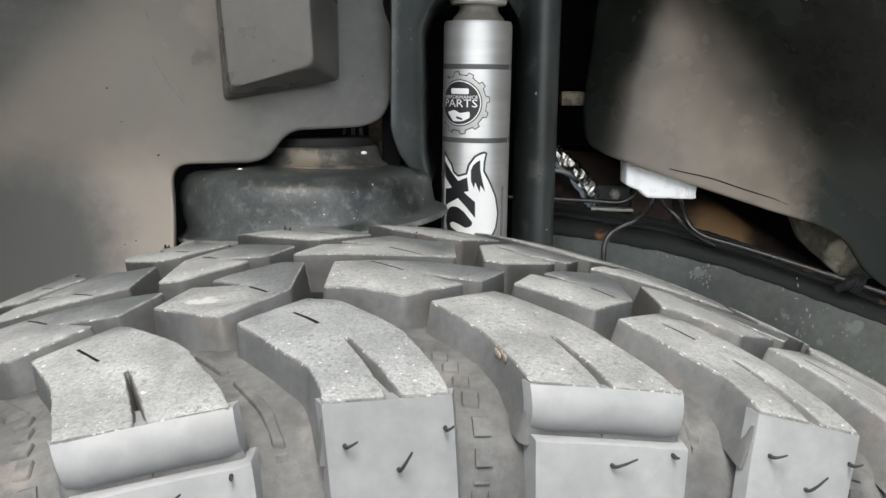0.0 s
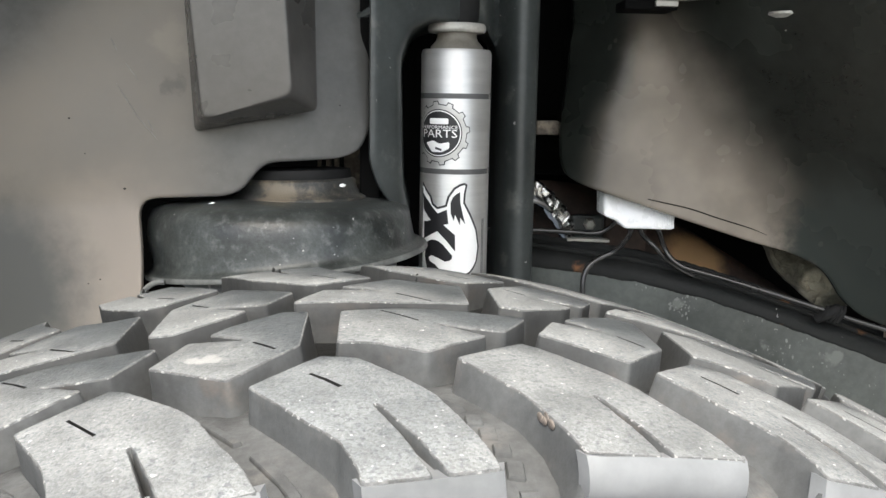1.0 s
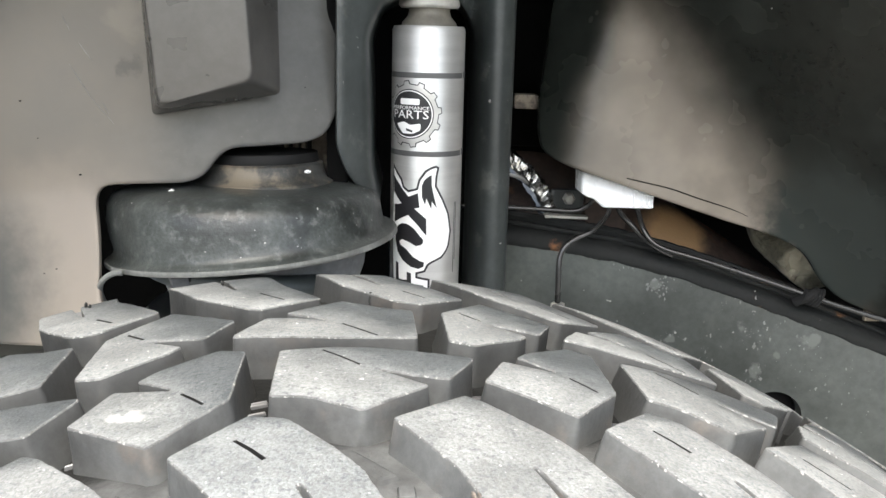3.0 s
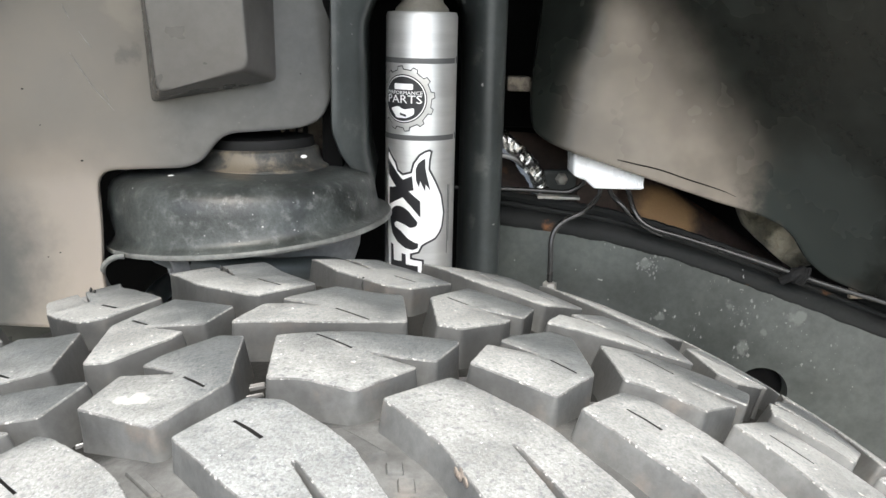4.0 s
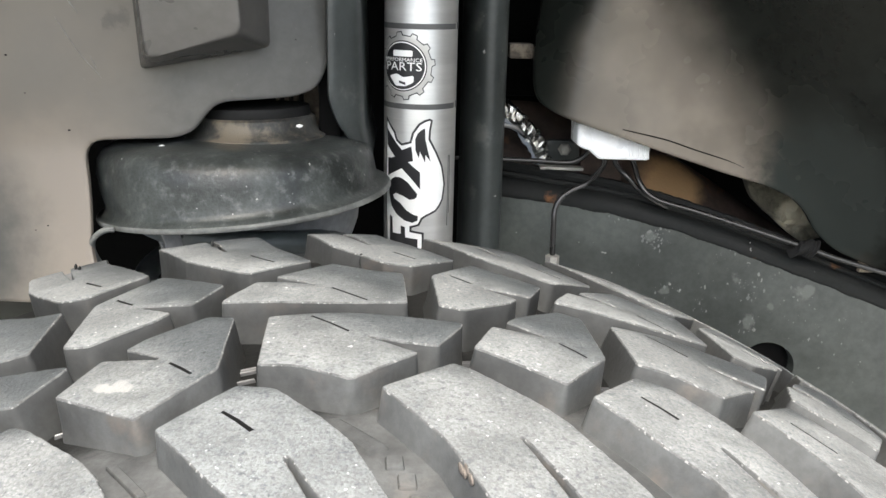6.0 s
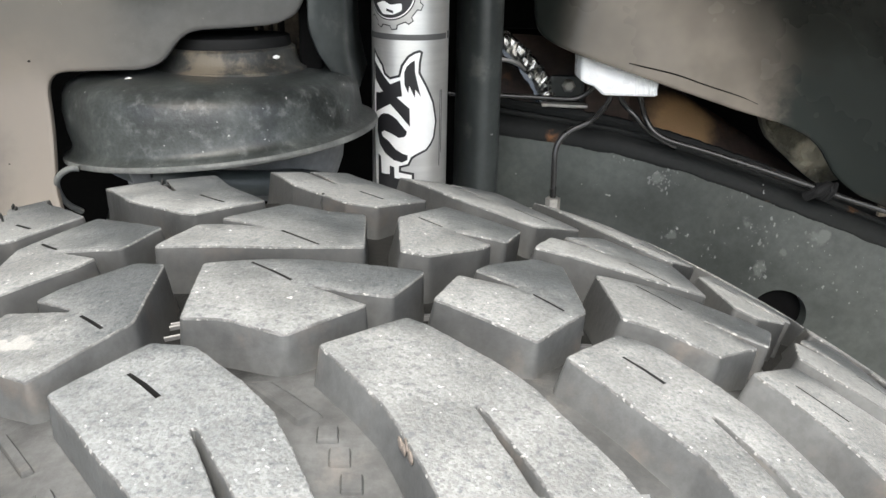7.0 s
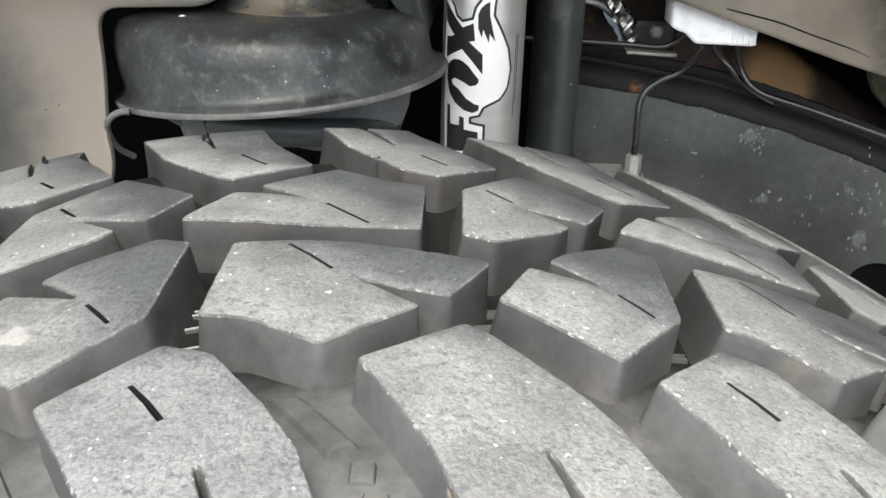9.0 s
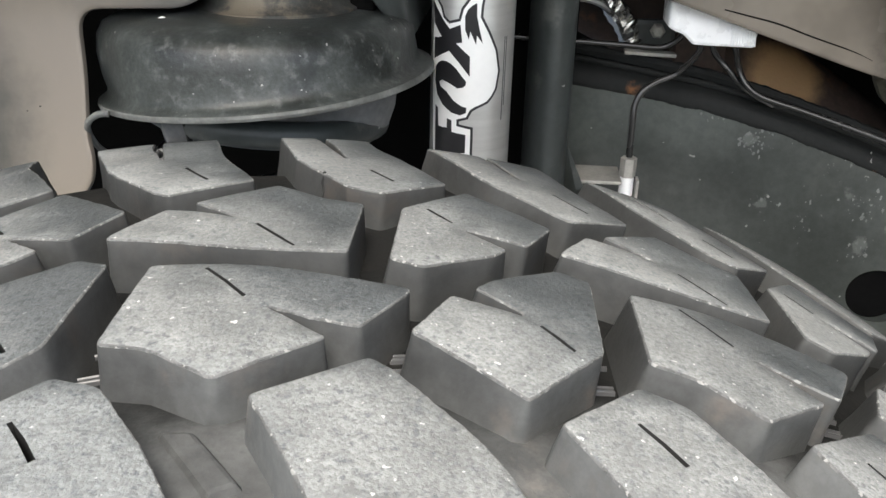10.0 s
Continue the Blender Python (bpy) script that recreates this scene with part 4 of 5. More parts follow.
def frustum(o, i, y0, y1, rnd_o=0.004, rnd_i=0.006):
    """A raised pan: outer outline o at depth y0, inner outline i at depth y1 (x, z)."""
    bm = bmesh.new()
    steps = [(0, 0), (0.06, 0.04), (0.14, 0.12), (0.5, 0.5), (0.82, 0.85), (0.90, 0.925), (0.96, 0.97), (1.0, 0.99), (1.05, 1.0)]
    ro, ri = rounded(o, rnd_o, 5), rounded(i, rnd_i, 5)
    rings = []
    for t, d in steps:
        ring = []
        for a, b in zip(ro, ri):
            x, z = a[0] + (b[0] - a[0]) * t, a[1] + (b[1] - a[1]) * t
            ring.append(bm.verts.new((x, y0 + (y1 - y0) * d + 0.05 * (z - 1.045), z)))
        rings.append(ring)
    for a, b in zip(rings, rings[1:]):
        for k in range(len(a)):
            bm.faces.new((a[k], a[(k + 1) % len(a)], b[(k + 1) % len(a)], b[k]))
    mid = Vector((0, 0, 0))
    for v in rings[-1]:
        mid += v.co / len(rings[-1])
    for k in (0.96, 0.85, 0.4):
        rings.append([bm.verts.new(mid + (v.co - mid) * k) for v in rings[8]])
        for i in range(len(ro)):
            a, b = rings[-2], rings[-1]
            bm.faces.new((a[i], a[(i + 1) % len(ro)], b[(i + 1) % len(ro)], b[i]))
    bm.faces.new(rings[-1])
    return bm


part("moulded_box", frustum([(-0.1560, 0.9960), (-0.0720, 1.0118), (-0.0740, 1.1150), (-0.1625, 1.1000)], [(-0.1432, 1.0052), (-0.0850, 1.0218), (-0.0905, 1.104), (-0.1515, 1.090)], 0.660, 0.627, 0.004, 0.0075), BOX,
     liner, "raised moulded box", True)

part("lower_edge", slab(rounded([(-0.60, 0.822), (-0.203, 0.822), (-0.199, 0.845), (-0.60, 0.850)], 0.004, 3), lambda x, z, h: (x, liner_y(x, 0.846) + 0.010 - h, z), (), 0.01,
                        ((0.0, -0.002), (-0.0006, -0.0006), (-0.0015, 0.0), (-0.005, 0.0)), bottom=True), PLASTIC_DARK, liner, "turned under lower edge", True)

# specks on the panel
for x, z, r in ((-0.2039, 0.9563, 0.0009), (-0.2402, 1.0038, 0.0008), (-0.0584, 1.0152, 0.0006), (-0.2300, 0.9800, 0.0005), (-0.2260, 0.8925, 0.0005), (-0.2180, 0.8955, 0.0006)):
    bm = bmesh.new()
    bmesh.ops.create_icosphere(bm, subdivisions=1, radius=r, matrix=Matrix.Translation((x, liner_y(x, z), z)) @ Matrix.Diagonal((1.3, 0.3, 0.8, 1)))
    part("speck", bm, DEEP, liner, "tiny dark speck")

# fine scratches left of the box
for (x0, z0), (x1, z1) in (((-0.2092, 1.0279), (-0.1960, 1.0065)), ((-0.1978, 1.0085), (-0.1823, 0.9902)), ((-0.2129, 1.0598), (-0.2082, 1.0494)), ((-0.2030, 1.0420), (-0.1945, 1.0300)), ((-0.1890, 1.0040), (-0.1850, 0.9960))):
    line = [(x0 + (x1 - x0) * k / 4, liner_y(x0 + (x1 - x0) * k / 4, z0 + (z1 - z0) * k / 4), z0 + (z1 - z0) * k / 4 + 0.0006 * math.sin(3 * k)) for k in range(5)]
    part("scratch", tube(line, 0.0003, 6, 2, lambda t: 0.00012 + 0.0003 * math.sin(math.pi * min(1.0, max(0.0, t)))), SCUFF, liner, "fine pale scratch", True)

# ---- dusty bracket in the gap beside the shock tower ----
bracket = thing("dusty_bracket", "clay dusted brown steel bracket beside the shock tower", "bracket")
part("plate", block(-0.0590, -0.0370, 0.733, 0.738, 0.945, 0.990, 0.002), CLAY_DARK, bracket, "dusty brown plate")
for x, wide in ((-0.0790, 0.0022), (-0.0725, 0.0035), (-0.0660, 0.0030)):
    part("rib", block(x, x + wide, 0.728, 0.740, 0.945, 0.9745, 0.0008), CLAY_DARK, bracket)
part("stud", lathe([(0.0, 0.0), (0.0045, 0.0), (0.0050, 0.0015), (0.0050, 0.006), (0.0, 0.006)], 24, Matrix.Translation((-0.0425, 0.731, 0.9765)) @ Matrix.Rotation(radians(90), 4, "X")), STEEL, bracket, "round stud head", True)

# ---- shock tower ----
tower = thing("shock_tower", "dusty dark grey steel shock tower channel", "shock tower")


def tower_y(x):
    return 0.686 + (x + 0.03) * 0.80


T_OUT = [(-0.037, 1.22), (-0.0375, 0.975), (-0.031, 0.956), (-0.0105, 0.926), (-0.0065, 0.929), (-0.0125, 0.956), (-0.0150, 1.050), (-0.0075, 1.071), (0.006, 1.079), (0.050, 1.079),
         (0.061, 1.072), (0.067, 1.054), (0.067, 0.70), (0.1, 0.70), (0.1, 1.22)]
T_OUT = rounded(T_OUT, 0.006, 4)
part("channel", slab(T_OUT, lambda x, z, h: (x, tower_y(x) - h + 0.05 * max(0, (0.090 - x) / 0.025) ** 2 * step01(0.05, 0.07, x), z), (), 0.004,
                     ((0.0, -0.005), (-0.0008, -0.003), (-0.0026, -0.001), (-0.006, 0.0), (-0.13, 0.0))), STEEL, tower, "dusty dark grey stamped channel", True)
# black plates put the channel's inner shade into their colour
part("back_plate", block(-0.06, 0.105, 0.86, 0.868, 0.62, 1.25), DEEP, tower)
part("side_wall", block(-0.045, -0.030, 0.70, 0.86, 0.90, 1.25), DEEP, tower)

# ---- frame rail ----
rail = thing("frame_rail", "dark grey painted steel frame rail with chips and dust", "frame rail")


RAIL_PATH = [(0.0, 0.880, 0.896), (0.03, 0.8725, 0.892), (0.1558, 0.8403, 0.879), (0.2046, 0.828, 0.8735), (0.2528, 0.8155, 0.8635), (0.3004, 0.8034, 0.8505), (0.3473, 0.7914, 0.8355), (0.4211, 0.7726, 0.811),
             (0.6, 0.727, 0.752), (0.9, 0.65, 0.655)]


def rail_mesh():
    path = smooth_path(RAIL_PATH, 6)
    sec = []
    H, W, r = 0.17, 0.075, 0.013
    for cx, cz, a0 in ((r, -r, 90), (r, -H + r, 180), (W - r, -H + r, 270), (W - r, -r, 0)):
        for k in range(5):
            a = radians(a0 + 90 * k / 4)
            sec.append((cx + r * math.cos(a), cz + r * math.sin(a)))
    bm = bmesh.new()
    rings = [[bm.verts.new((q.x + 0.25 * sy, q.y + sy, q.z + sz)) for sy, sz in sec] for q in path]
    for a, b in zip(rings, rings[1:]):
        for k in range(len(sec)):
            bm.faces.new((a[k], a[(k + 1) % len(sec)], b[(k + 1) % len(sec)], b[k]))
    return bm


def grime_band():
    """Oily grime over the rounded upper edge of the rail, with an uneven lower border."""
    path = smooth_path(RAIL_PATH, 24)
    r, e = 0.013, 0.0007
    bm = bmesh.new()
    rings = []
    for q in path:
        drop = 0.0026 + 0.0018 * noise.noise(Vector((q.x * 60, 0.3, 0))) + 0.0007 * noise.noise(Vector((q.x * 420, 2.3, 0)))
        sec = [(0.045, e), (r, e)] + [(r + (r + e) * math.cos(radians(a)), -r + (r + e) * math.sin(radians(a))) for a in (105, 120, 135, 150, 165, 180)] + [(-e, -r - 0.5 * drop), (-0.3 * e, -r - drop), (0.001, -r - drop - 0.0004)]
        rings.append([bm.verts.new((q.x + 0.25 * sy, q.y + sy, q.z + sz)) for sy, sz in sec])
    for a, b in zip(rings, rings[1:]):
        for k in range(len(a) - 1):
            bm.faces.new((a[k], a[k + 1], b[k + 1], b[k]))
    return bm


part("box_section", rail_mesh(), RAIL, rail, "", True)
part("grime_band", grime_band(), GRIME, rail, "black oily grime along the upper edge", True)

# hole through the outer web of the rail, its seam and paint chips
def rail_face_y(x):
    return 0.829 - 0.255 * (x - 0.20)


box = rail.children[0]
cut_bm = bmesh.new()
bmesh.ops.create_cone(cut_bm, cap_ends=True, segments=40, radius1=0.0222, radius2=0.0222, depth=0.07,
                      matrix=Matrix.Translation((0.3486, rail_face_y(0.3486) + 0.02, 0.7275)) @ Matrix.Rotation(radians(90), 4, "X"))
cut = finish(cut_bm, "cutter", DEEP)
bo = box.modifiers.new("hole", "BOOLEAN")
bo.operation, bo.object, bo.solver = "DIFFERENCE", cut, "EXACT"
holed = bpy.data.meshes.new_from_object(box.evaluated_get(bpy.context.evaluated_depsgraph_get()))
box.modifiers.clear()
box.data = holed
holed.set_sharp_from_angle(angle=radians(30))
bpy.data.objects.remove(cut)
# lining and shallow disc are black to paint in the hole's unlit depth
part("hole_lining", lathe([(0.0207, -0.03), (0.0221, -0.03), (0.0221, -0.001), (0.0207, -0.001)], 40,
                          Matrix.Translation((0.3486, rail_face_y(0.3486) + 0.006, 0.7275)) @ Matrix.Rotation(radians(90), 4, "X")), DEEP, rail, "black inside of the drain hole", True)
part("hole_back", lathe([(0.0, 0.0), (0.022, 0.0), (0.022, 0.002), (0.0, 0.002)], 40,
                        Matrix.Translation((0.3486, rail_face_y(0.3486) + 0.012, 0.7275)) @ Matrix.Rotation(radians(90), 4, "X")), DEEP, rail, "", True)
seam = [(-0.2, 0.943, 0.915), (0.03, 0.8855, 0.8945), (0.1558, 0.8533, 0.8815), (0.2046, 0.841, 0.876), (0.2528, 0.8285, 0.866), (0.3004, 0.8164, 0.853), (0.3473, 0.8044, 0.838), (0.4211, 0.7856, 0.8135), (0.6, 0.740, 0.7545), (0.9, 0.663, 0.6575)]
part("weld_seam", tube(seam, 0.0035, 8, 24, lambda t: 0.0026 * (1 + 0.06 * math.sin(171 * t) + 0.05 * math.sin(389 * t))), GRIME, rail, "dark grimy weld seam", True)
part("top_flange", tube([(x, y + 0.02, z + 0.003) for x, y, z in seam], 0.007, 8, 24, lambda t: 0.0052 * (1 + 0.05 * math.sin(131 * t) + 0.04 * math.sin(317 * t))), GRIME, rail, "grimy rust stained upper flange", True)
random.seed(21)
for cx, cz, n, spread in ((0.2398, 0.8397, 34, 0.0065), (0.365, 0.802, 9, 0.006), (0.31, 0.80, 22, 0.03), (0.39, 0.77, 22, 0.02), (0.213, 0.8537, 6, 0.004), (0.256, 0.7907, 8, 0.005), (0.284, 0.776, 5, 0.004), (0.329, 0.764, 16, 0.006), (0.328, 0.801, 14, 0.008), (0.30, 0.829, 6, 0.006)):
    bm = bmesh.new()
    for k in range(int(n * 1.7)):
        x, z = cx + random.gauss(0, spread), cz + random.gauss(0, spread * 0.8)
        r = 0.0003 + 0.0013 * random.random() ** 3
        pts = [bm.verts.new((x + r * (0.3 + 1.1 * random.random()) * math.cos(a), rail_face_y(x) - 0.0004, z + 1.4 * r * (0.3 + 1.1 * random.random()) * math.sin(a)))
               for a in (0.3, 1.3, 2.4, 3.4, 4.5, 5.5)]
        bm.faces.new(pts)
    ob = part("paint_splash", bm, DUST, rail, "pale chips and dried splashes")
    ob["kind"] = "stuff"

# ---- right inner liner ----
liner_two = thing("rear_liner", "scuffed satin black plastic inner liner with a creased lower edge", "fender liner")


def rear_y(x, z):
    d = (x - 0.194) * 0.781 + (z - 1.10) * 0.625
    back = hinge(0.160 + (z - 0.94) * 0.20 - x, 0.9, 0.012)
    dents = 0.0012 * math.sin(x * 41 + z * 22) * math.sin(z * 24 - x * 31)
    return 0.806 - hinge(d, 1.7, 0.03) + back + 0.18 * (z - 0.97) + dents


R_OUT = rounded([(0.146, 1.25), (0.1435, 1.095), (0.1320, 0.998), (0.1315, 0.970), (0.1345, 0.9560), (0.1460, 0.9480), (0.168, 0.9405), (0.1955, 0.9320), (0.226, 0.9225), (0.2435, 0.9170), (0.268, 0.9095), (0.297, 0.9005),
                 (0.332, 0.8915), (0.352, 0.8825), (0.362, 0.8735), (0.376, 0.8520), (0.392, 0.8385), (0.42, 0.828), (0.62, 0.80), (0.62, 1.25)], 0.008, 4)
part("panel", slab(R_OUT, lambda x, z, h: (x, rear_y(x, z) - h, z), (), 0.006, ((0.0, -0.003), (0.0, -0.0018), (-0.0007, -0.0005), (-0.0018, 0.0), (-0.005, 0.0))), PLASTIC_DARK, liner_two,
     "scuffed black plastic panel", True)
LIP = rounded([(0.1485, 0.9510), (0.1703, 0.9458), (0.195, 0.9391), (0.2185, 0.9336), (0.2430, 0.9285), (0.2675, 0.9208), (0.2960, 0.9125), (0.310, 0.9065), (0.297, 0.9003), (0.268, 0.9093), (0.2435, 0.9168), (0.226, 0.9223),
               (0.1955, 0.9318), (0.168, 0.9403), (0.1500, 0.9465)], 0.002, 2)
part("lower_lip", slab(LIP, lambda x, z, h: (x, rear_y(x, z) + 0.0012 - h, z), (), 0.003, ((0.0, -0.0008), (-0.0004, -0.0002), (-0.001, 0.0), (-0.006, 0.0))), PLASTIC_DARK, liner_two,
     "turned lower lip", True)
# black line laid along the lip, painting in the shade of its crease
crease = [(x, rear_y(x, z) - 0.0001, z) for x, z in ((0.205, 0.9364), (0.2185, 0.9336), (0.2430, 0.9285), (0.2675, 0.9208), (0.2960, 0.9125), (0.310, 0.9070))]
part("crease", tube(crease, 0.0006, 8, 6, lambda t: 0.0006 * (0.35 + 0.65 * math.sin(math.pi * min(1.0, 0.12 + t)) ** 0.5)), DEEP, liner_two, "thin dark crease", True)
pin = thing("push_pin", "pale grey plastic push pin in the liner", "push pin")
pm = Matrix.Translation((0.290, rear_y(0.276, 1.083) - 0.004, 1.0876))
part("head", lathe([(0.004, 0.006), (0.0165, 0.0055), (0.0165, 0.0035), (0.012, 0.001), (0.0075, 0.0), (0.004, 0.0)], 32, pm), ZINC, pin, "", True)
part("stem", lathe([(0.0072, 0.001), (0.0070, -0.0085), (0.0062, -0.0095), (0.002, -0.0095)], 6, pm), ZINC, pin, "", False)
part("neck", lathe([(0.0055, 0.005), (0.0055, 0.03), (0.004, 0.03)], 20, pm), ZINC, pin, "", True)
slot = thing("slotted_bracket", "small dark metal bracket at the liner's upper edge", "bracket")
part("plate", block(0.164, 0.207, 0.765, 0.80, 1.0950, 1.1030, 0.0015), DEEP, slot)
part("tab", block(0.188, 0.206, 0.760, 0.766, 1.0975, 1.1020, 0.0008), ZINC, slot, "bright metal tab")
part("upper_rail", block(0.200, 0.42, 0.74, 0.80, 1.1060, 1.1195, 0.003), ZINC, slot, "pale upper strip")
wire = thing("cable_loop", "grey cable between liner and shock tower", "cable")
part("cable", tube([(-0.075, 0.72, 1.075), (-0.047, 0.705, 1.0795), (-0.034, 0.70, 1.085), (-0.022, 0.70, 1.095), (-0.015, 0.70, 1.13)], 0.0035, 10), STEEL, wire, "", True)

# ---- white sleeve with brake lines ----
sleeve = thing("brake_line_block", "bright white reflective sleeve round a brake line junction", "brake fitting")
S_OUT = rounded([(0.1705, 0.946), (0.1692, 0.9197), (0.1738, 0.9172), (0.1804, 0.9153), (0.1879, 0.9084), (0.2323, 0.9077), (0.2350, 0.9184), (0.2355, 0.931), (0.215, 0.942)], 0.002, 3)
part("sleeve", slab(S_OUT, lambda x, z, h: (x, 0.824 - h + 0.45 * (z - 0.905), z), (), 0.006, ((0.0, -0.002), (-0.001, -0.0005), (-0.002, 0), (-0.03, 0))), FOIL, sleeve, "", True)
for k in range(9):
    part("rib", tube([(0.2155 + 0.0021 * k, 0.8255, 0.9090), (0.2157 + 0.0021 * k, 0.8332, 0.926)], 0.0007, 6, 1), FOIL, sleeve)
LINES = (("brake_line", [(0.04, 0.85, 0.905), (0.104, 0.85, 0.9028), (0.1426, 0.85, 0.9013), (0.164, 0.85, 0.9003), (0.1735, 0.85, 0.9022), (0.1806, 0.848, 0.9075), (0.1844, 0.846, 0.9143)], 0.0023),
         ("brake_line", [(0.196, 0.838, 0.912), (0.1935, 0.828, 0.903), (0.1845, 0.818, 0.8955), (0.1755, 0.812, 0.8895), (0.1615, 0.809, 0.8835), (0.1520, 0.806, 0.8765), (0.1478, 0.804, 0.867), (0.1472, 0.802, 0.855), (0.1475, 0.800, 0.822)], 0.0024),
         ("brake_line", [(0.2035, 0.838, 0.912), (0.205, 0.829, 0.903), (0.2140, 0.820, 0.8935), (0.2260, 0.819, 0.881), (0.238, 0.821, 0.873), (0.252, 0.823, 0.866)], 0.0023),
         ("brake_line", [(0.219, 0.838, 0.912), (0.2205, 0.826, 0.903), (0.2225, 0.818, 0.893), (0.2280, 0.812, 0.8835), (0.2365, 0.808, 0.8775), (0.2474, 0.805, 0.8740), (0.2685, 0.800, 0.8690), (0.3105, 0.790, 0.8578), (0.3514, 0.779, 0.8463),
                         (0.39, 0.770, 0.835), (0.45, 0.757, 0.820)], 0.0023))
for name, pts, r in LINES:
    ob = thing(name, "thin black coated steel brake line along the frame", "brake line")
    ob["group"] = "brake lines"
    part("tube", tube(pts, r, 12, 10), TUBE, ob, "", True)
end = thing("hose_fitting", "pale zinc plated fitting at the end of the brake line", "hose fitting")
hm = Matrix.Translation((0.1475, 0.800, 0))
part("nut", lathe([(0.0045, 0.828), (0.0062, 0.8275), (0.0062, 0.813), (0.0045, 0.812)], 6, hm), ZINC, end)
part("collar", lathe([(0.0050, 0.813), (0.0055, 0.811), (0.0055, 0.798), (0.004, 0.797)], 24, hm), FOIL, end, "bright white collar", True)
part("bracket", block(0.109, 0.143, 0.790, 0.825, 0.8085, 0.8115, 0.001), ZINC, end, "bent bright bracket")
part("spring_clip", block(0.1540, 0.1560, 0.792, 0.803, 0.795, 0.812, 0.0005), ZINC, end)
tab = thing("metal_tab", "thin pointed grey metal tab beside the shock tower", "tab")
part("blade", slab([(0.0995, 0.838), (0.1005, 0.838), (0.1150, 0.806), (0.1085, 0.806)], lambda x, z, h: (x, 0.783 - h, z), (), 0.005, ((0, 0), (-0.0012, 0)), bottom=True), STEEL, tab)
wrap = thing("line_clip", "black rubber clip holding the brake line to the rail", "clip")
part("band", tube([(0.350, 0.781, 0.8365), (0.358, 0.775, 0.8435), (0.367, 0.779, 0.8465), (0.370, 0.788, 0.8385)], 0.0042, 10, 6), RUBBER_DARK, wrap, "", True)
for k in range(6):
    a = k * 1.05
    part("fold", tube([(0.352 + 0.003 * k, 0.777, 0.8365 + 0.002 * math.sin(a)), (0.355 + 0.003 * k, 0.773, 0.8435), (0.358 + 0.003 * k, 0.778, 0.8485)], 0.0018, 8, 4), RUBBER_DARK, wrap)
chip = thing("white_chip", "small pale chip lying in the gap above the rail", "debris")
part("flake", block(0.4165, 0.446, 0.785, 0.790, 0.8185, 0.8285, 0.001, None), CLAY, chip)

# ---- things in the dark behind ----
pipe = thing("foil_wrapped_pipe", "crinkled silver foil heat wrap round a curved pipe", "pipe")
foil = tube([(0.04, 0.955, 0.956), (0.0934, 0.940, 0.9483), (0.1135, 0.935, 0.9385), (0.128, 0.933, 0.9265), (0.1401, 0.932, 0.9140), (0.150, 0.932, 0.901), (0.158, 0.932, 0.887)], 0.0095, 13, 7,
            lambda t: 0.0085 * (1 + 0.25 * t))
for v in foil.verts:
    crumple_by = noise.noise(v.co * 150) * 0.0042 + noise.noise(v.co * 330 + Vector((3, 1, 7))) * 0.0012
    v.co += Vector((0.4, -0.8, 0.45)) * crumple_by
part("wrap", foil, CRINKLE, pipe)
part("flange", block(0.158, 0.192, 0.926, 0.934, 0.884, 0.908, 0.004), STEEL, pipe, "dull steel flange")
part("bolt", lathe([(0.0, 0.004), (0.004, 0.0035), (0.0055, 0.002), (0.0065, 0.0), (0.0065, -0.004)][::-1], 6, Matrix.Translation((0.176, 0.923, 0.899)) @ Matrix.Rotation(radians(90), 4, "X")), ZINC, pipe, "bolt head")
ring = thing("polished_ring", "dark round opening with a thin polished rim", "pipe")
part("rim", tube([(0.108 + 0.0475 * math.cos(radians(a)), 0.925, 0.875 + 0.0475 * math.sin(radians(a))) for a in range(-10, 130, 10)], 0.0019, 8, 4), ALU, ring, "polished rim", True)
part("bar", block(0.10, 0.150, 0.918, 0.922, 0.8725, 0.8755, 0.0008), CHROME, ring, "polished edge")
part("plate", block(0.121, 0.162, 0.872, 0.884, 0.8925, 0.8955, 0.001, Matrix.Rotation(radians(1.5), 4, "Y")), ZINC, ring)
axle_tube = thing("rusty_tube", "rust brown steel tube behind the frame rail", "steel tube")
part("tube", tube([(0.05, 1.06, 0.95), (0.20, 1.02, 0.885), (0.30, 0.995, 0.835), (0.45, 0.96, 0.74)], 0.043, 40, 8), RUST, axle_tube, "", True)
part("bracket", block(0.192, 0.236, 0.925, 0.955, 0.835, 0.925, 0.006), RUST, axle_tube, "rust brown bracket")
insul = thing("insulation", "crumpled tan fibre insulation above the rail", "insulation")


def crumple(x, z, h):
    return (x, 0.868 - h + 0.008 * noise.noise(Vector((x * 70, z * 70, 3))) + 0.004 * noise.noise(Vector((x * 190, z * 190, 7))), z)


part("mat", slab(rounded([(0.334, 0.892), (0.349, 0.8634), (0.3886, 0.8301), (0.4008, 0.8217), (0.4227, 0.8277), (0.42, 0.85), (0.40, 0.88), (0.36, 0.90)], 0.006, 3), crumple, (), 0.004,
                 ((0.0, -0.003), (-0.002, 0), (-0.012, 0))), TAN, insul, "", True)
block_bits = thing("engine_block", "dark machinery in the depth of the wheel well", "machinery")
# near-black housings carry the shade of the depth in their colour
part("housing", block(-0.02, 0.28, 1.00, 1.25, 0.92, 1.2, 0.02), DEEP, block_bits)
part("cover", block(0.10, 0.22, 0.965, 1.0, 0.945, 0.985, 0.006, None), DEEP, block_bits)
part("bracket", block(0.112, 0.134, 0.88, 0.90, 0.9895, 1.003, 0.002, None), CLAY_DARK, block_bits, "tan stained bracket")
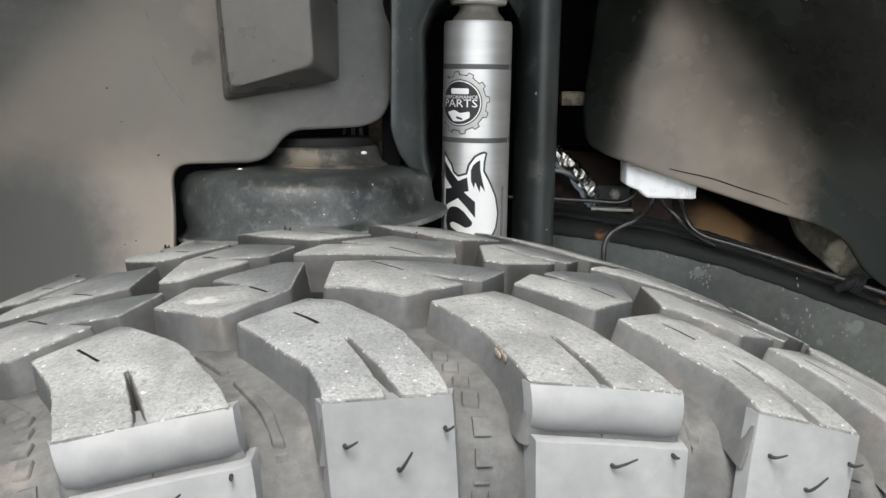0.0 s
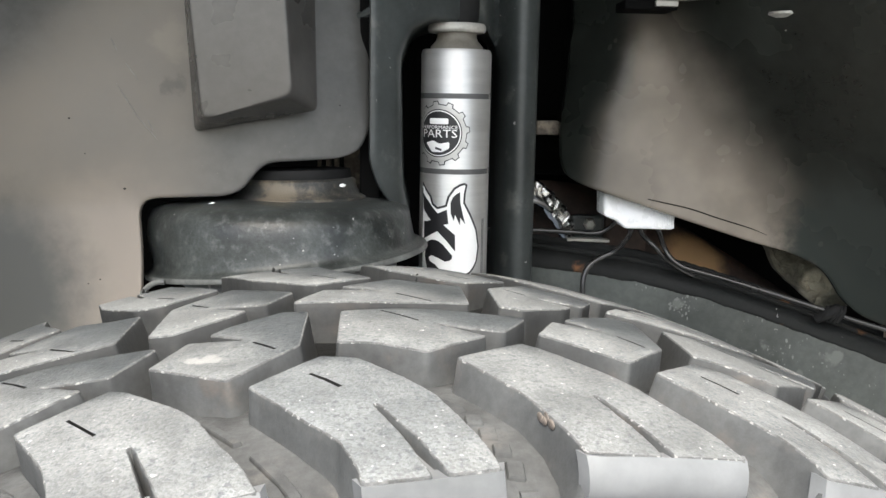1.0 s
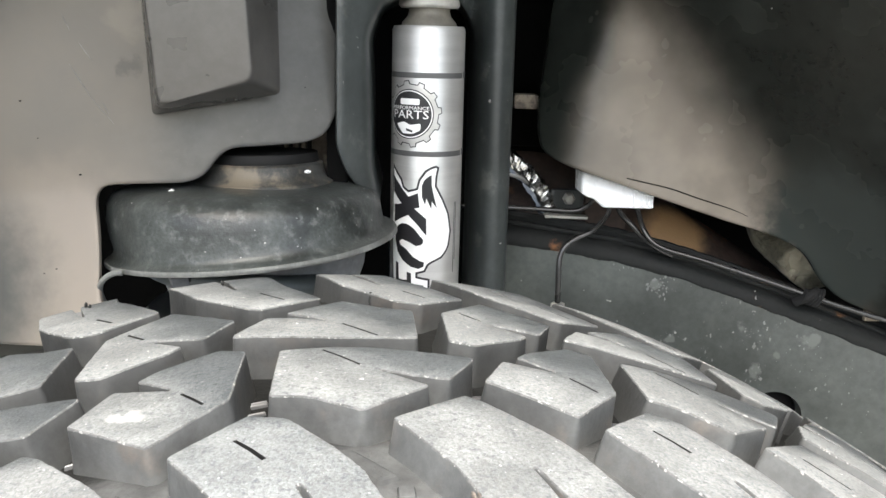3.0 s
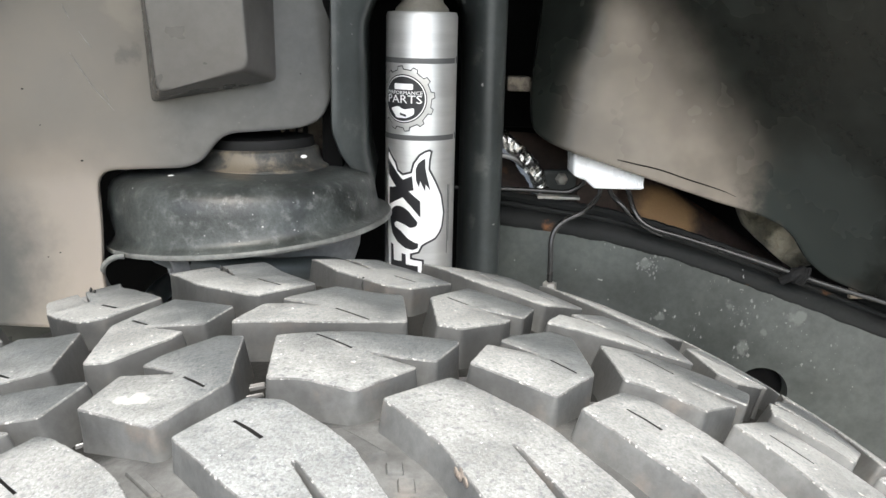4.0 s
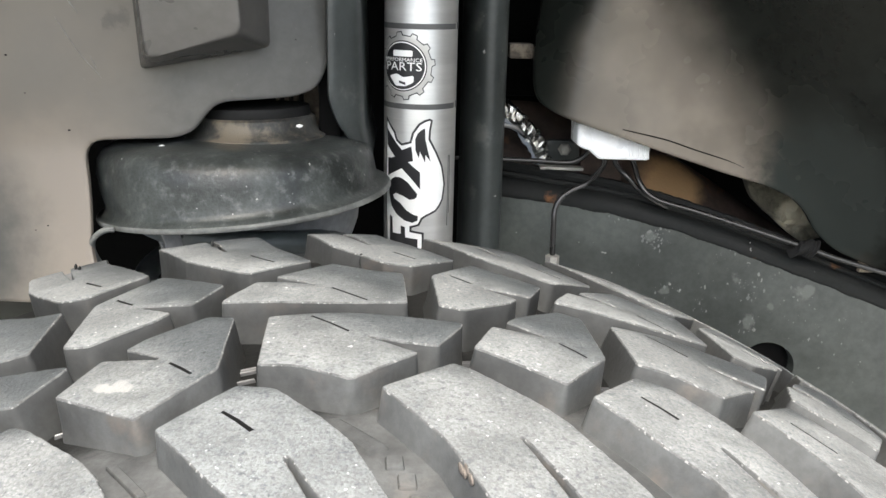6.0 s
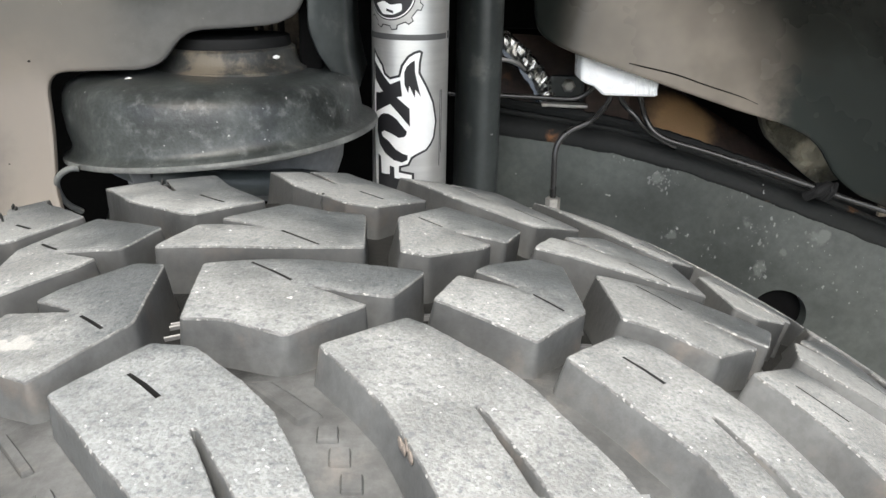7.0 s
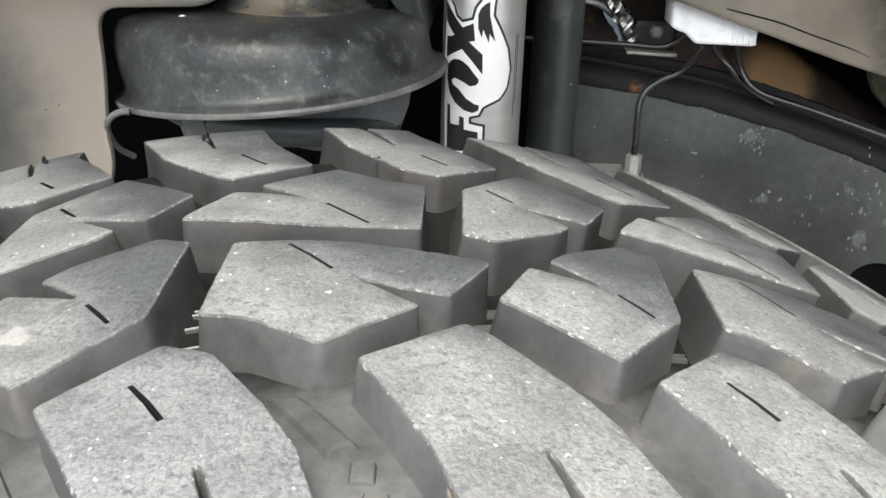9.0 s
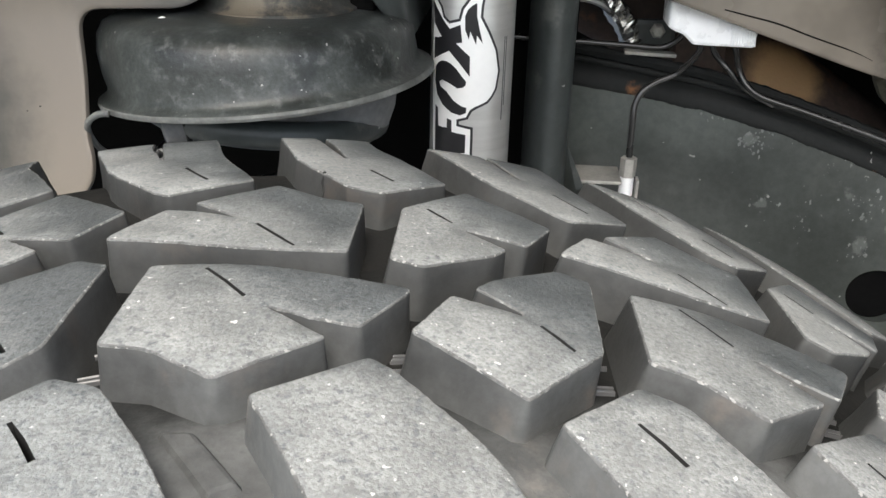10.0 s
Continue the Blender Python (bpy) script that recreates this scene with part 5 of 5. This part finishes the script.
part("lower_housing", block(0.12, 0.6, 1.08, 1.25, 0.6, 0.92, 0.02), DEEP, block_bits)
# ---- placing the tread pieces ----
for k, s0 in enumerate(starts):
    for n, (mesh, centre) in enumerate(TREAD_MESHES):
        if (n == 2 and k == NEAR + 1) or (n == 8 and k != NEAR + 1):
            continue
        ob = new("tread_block", mesh)
        ob.parent = tyre
        ob.matrix_basis = Matrix.Rotation((s0 + centre) / R, 4, "Y")
    lugs = []
    for mesh in LUGS + RAMP_MESHES + FLOOR_BARS + BAR_MESHES:
        ob = new(mesh.name.split(".")[0], mesh)
        ob.parent = tyre
        ob.matrix_basis = Matrix.Rotation(s0 / R, 4, "Y")
        lugs.append(ob)
    for host, mesh in zip((0, 0, 0, 2, 2), HAIRS):
        new("rubber_whisker", mesh).parent = lugs[host]

random.seed(5)
bm = bmesh.new()
for k in range(6):
    w, dr = -0.1045 + 0.0060 * random.random(), 0.0006 + 0.0024 * random.random()
    s = 0.0252 - 0.19 * (w + 0.098) - 0.16 * dr
    rr = R - w * w / (2 * CROWN) - dr
    bmesh.ops.create_icosphere(bm, subdivisions=2, radius=0.0008 + 0.0007 * random.random(), matrix=Matrix.Translation((rr * math.sin(s / R), w, rr * math.cos(s / R))) @ Matrix.Diagonal((0.35, 1.6, 1.0, 1)))
part("torn_edge", bm, TORN, tyre, "pale torn rubber on one block's edge")

# shreds of torn rubber standing in the cuts of inner shoulder blocks
for s0, w0 in ((-0.0965, 0.1130), (-0.0345, 0.1035)):
    bm = bmesh.new()
    for ds, dw, dh, r, sx, sz in ((0.0, 0.0, -0.001, 0.0020, 1.2, 0.7), (-0.0014, 0.003, 0.0008, 0.0013, 0.6, 1.3), (0.0012, -0.003, 0.0004, 0.0011, 0.7, 1.2), (0.0022, 0.0015, -0.0012, 0.0012, 1.3, 0.6)):
        bmesh.ops.create_icosphere(bm, subdivisions=1, radius=r, matrix=Matrix.Translation(tread(s0 + ds, w0 + dw, dh)) @ Matrix.Diagonal((sx, 1.6, sz, 1)))
    part("torn_shred", bm, RUBBER_DARK, tyre, "dark shred of torn rubber")

# a crack through one inner block
crack = [Vector(tread(*v)) for v in ((0.0268, 0.0692, 0.0003), (0.0268, 0.0683, -0.001), (0.0262, 0.0677, -0.003), (0.0266, 0.0669, -0.0055), (0.0260, 0.0655, -0.0080))]
part("crack", tube([v[:] for v in crack], 0.0004, 6, 4, lambda k: 0.0006 - 0.0003 * k), RUBBER_DARK, tyre, "thin dark crack in a block")
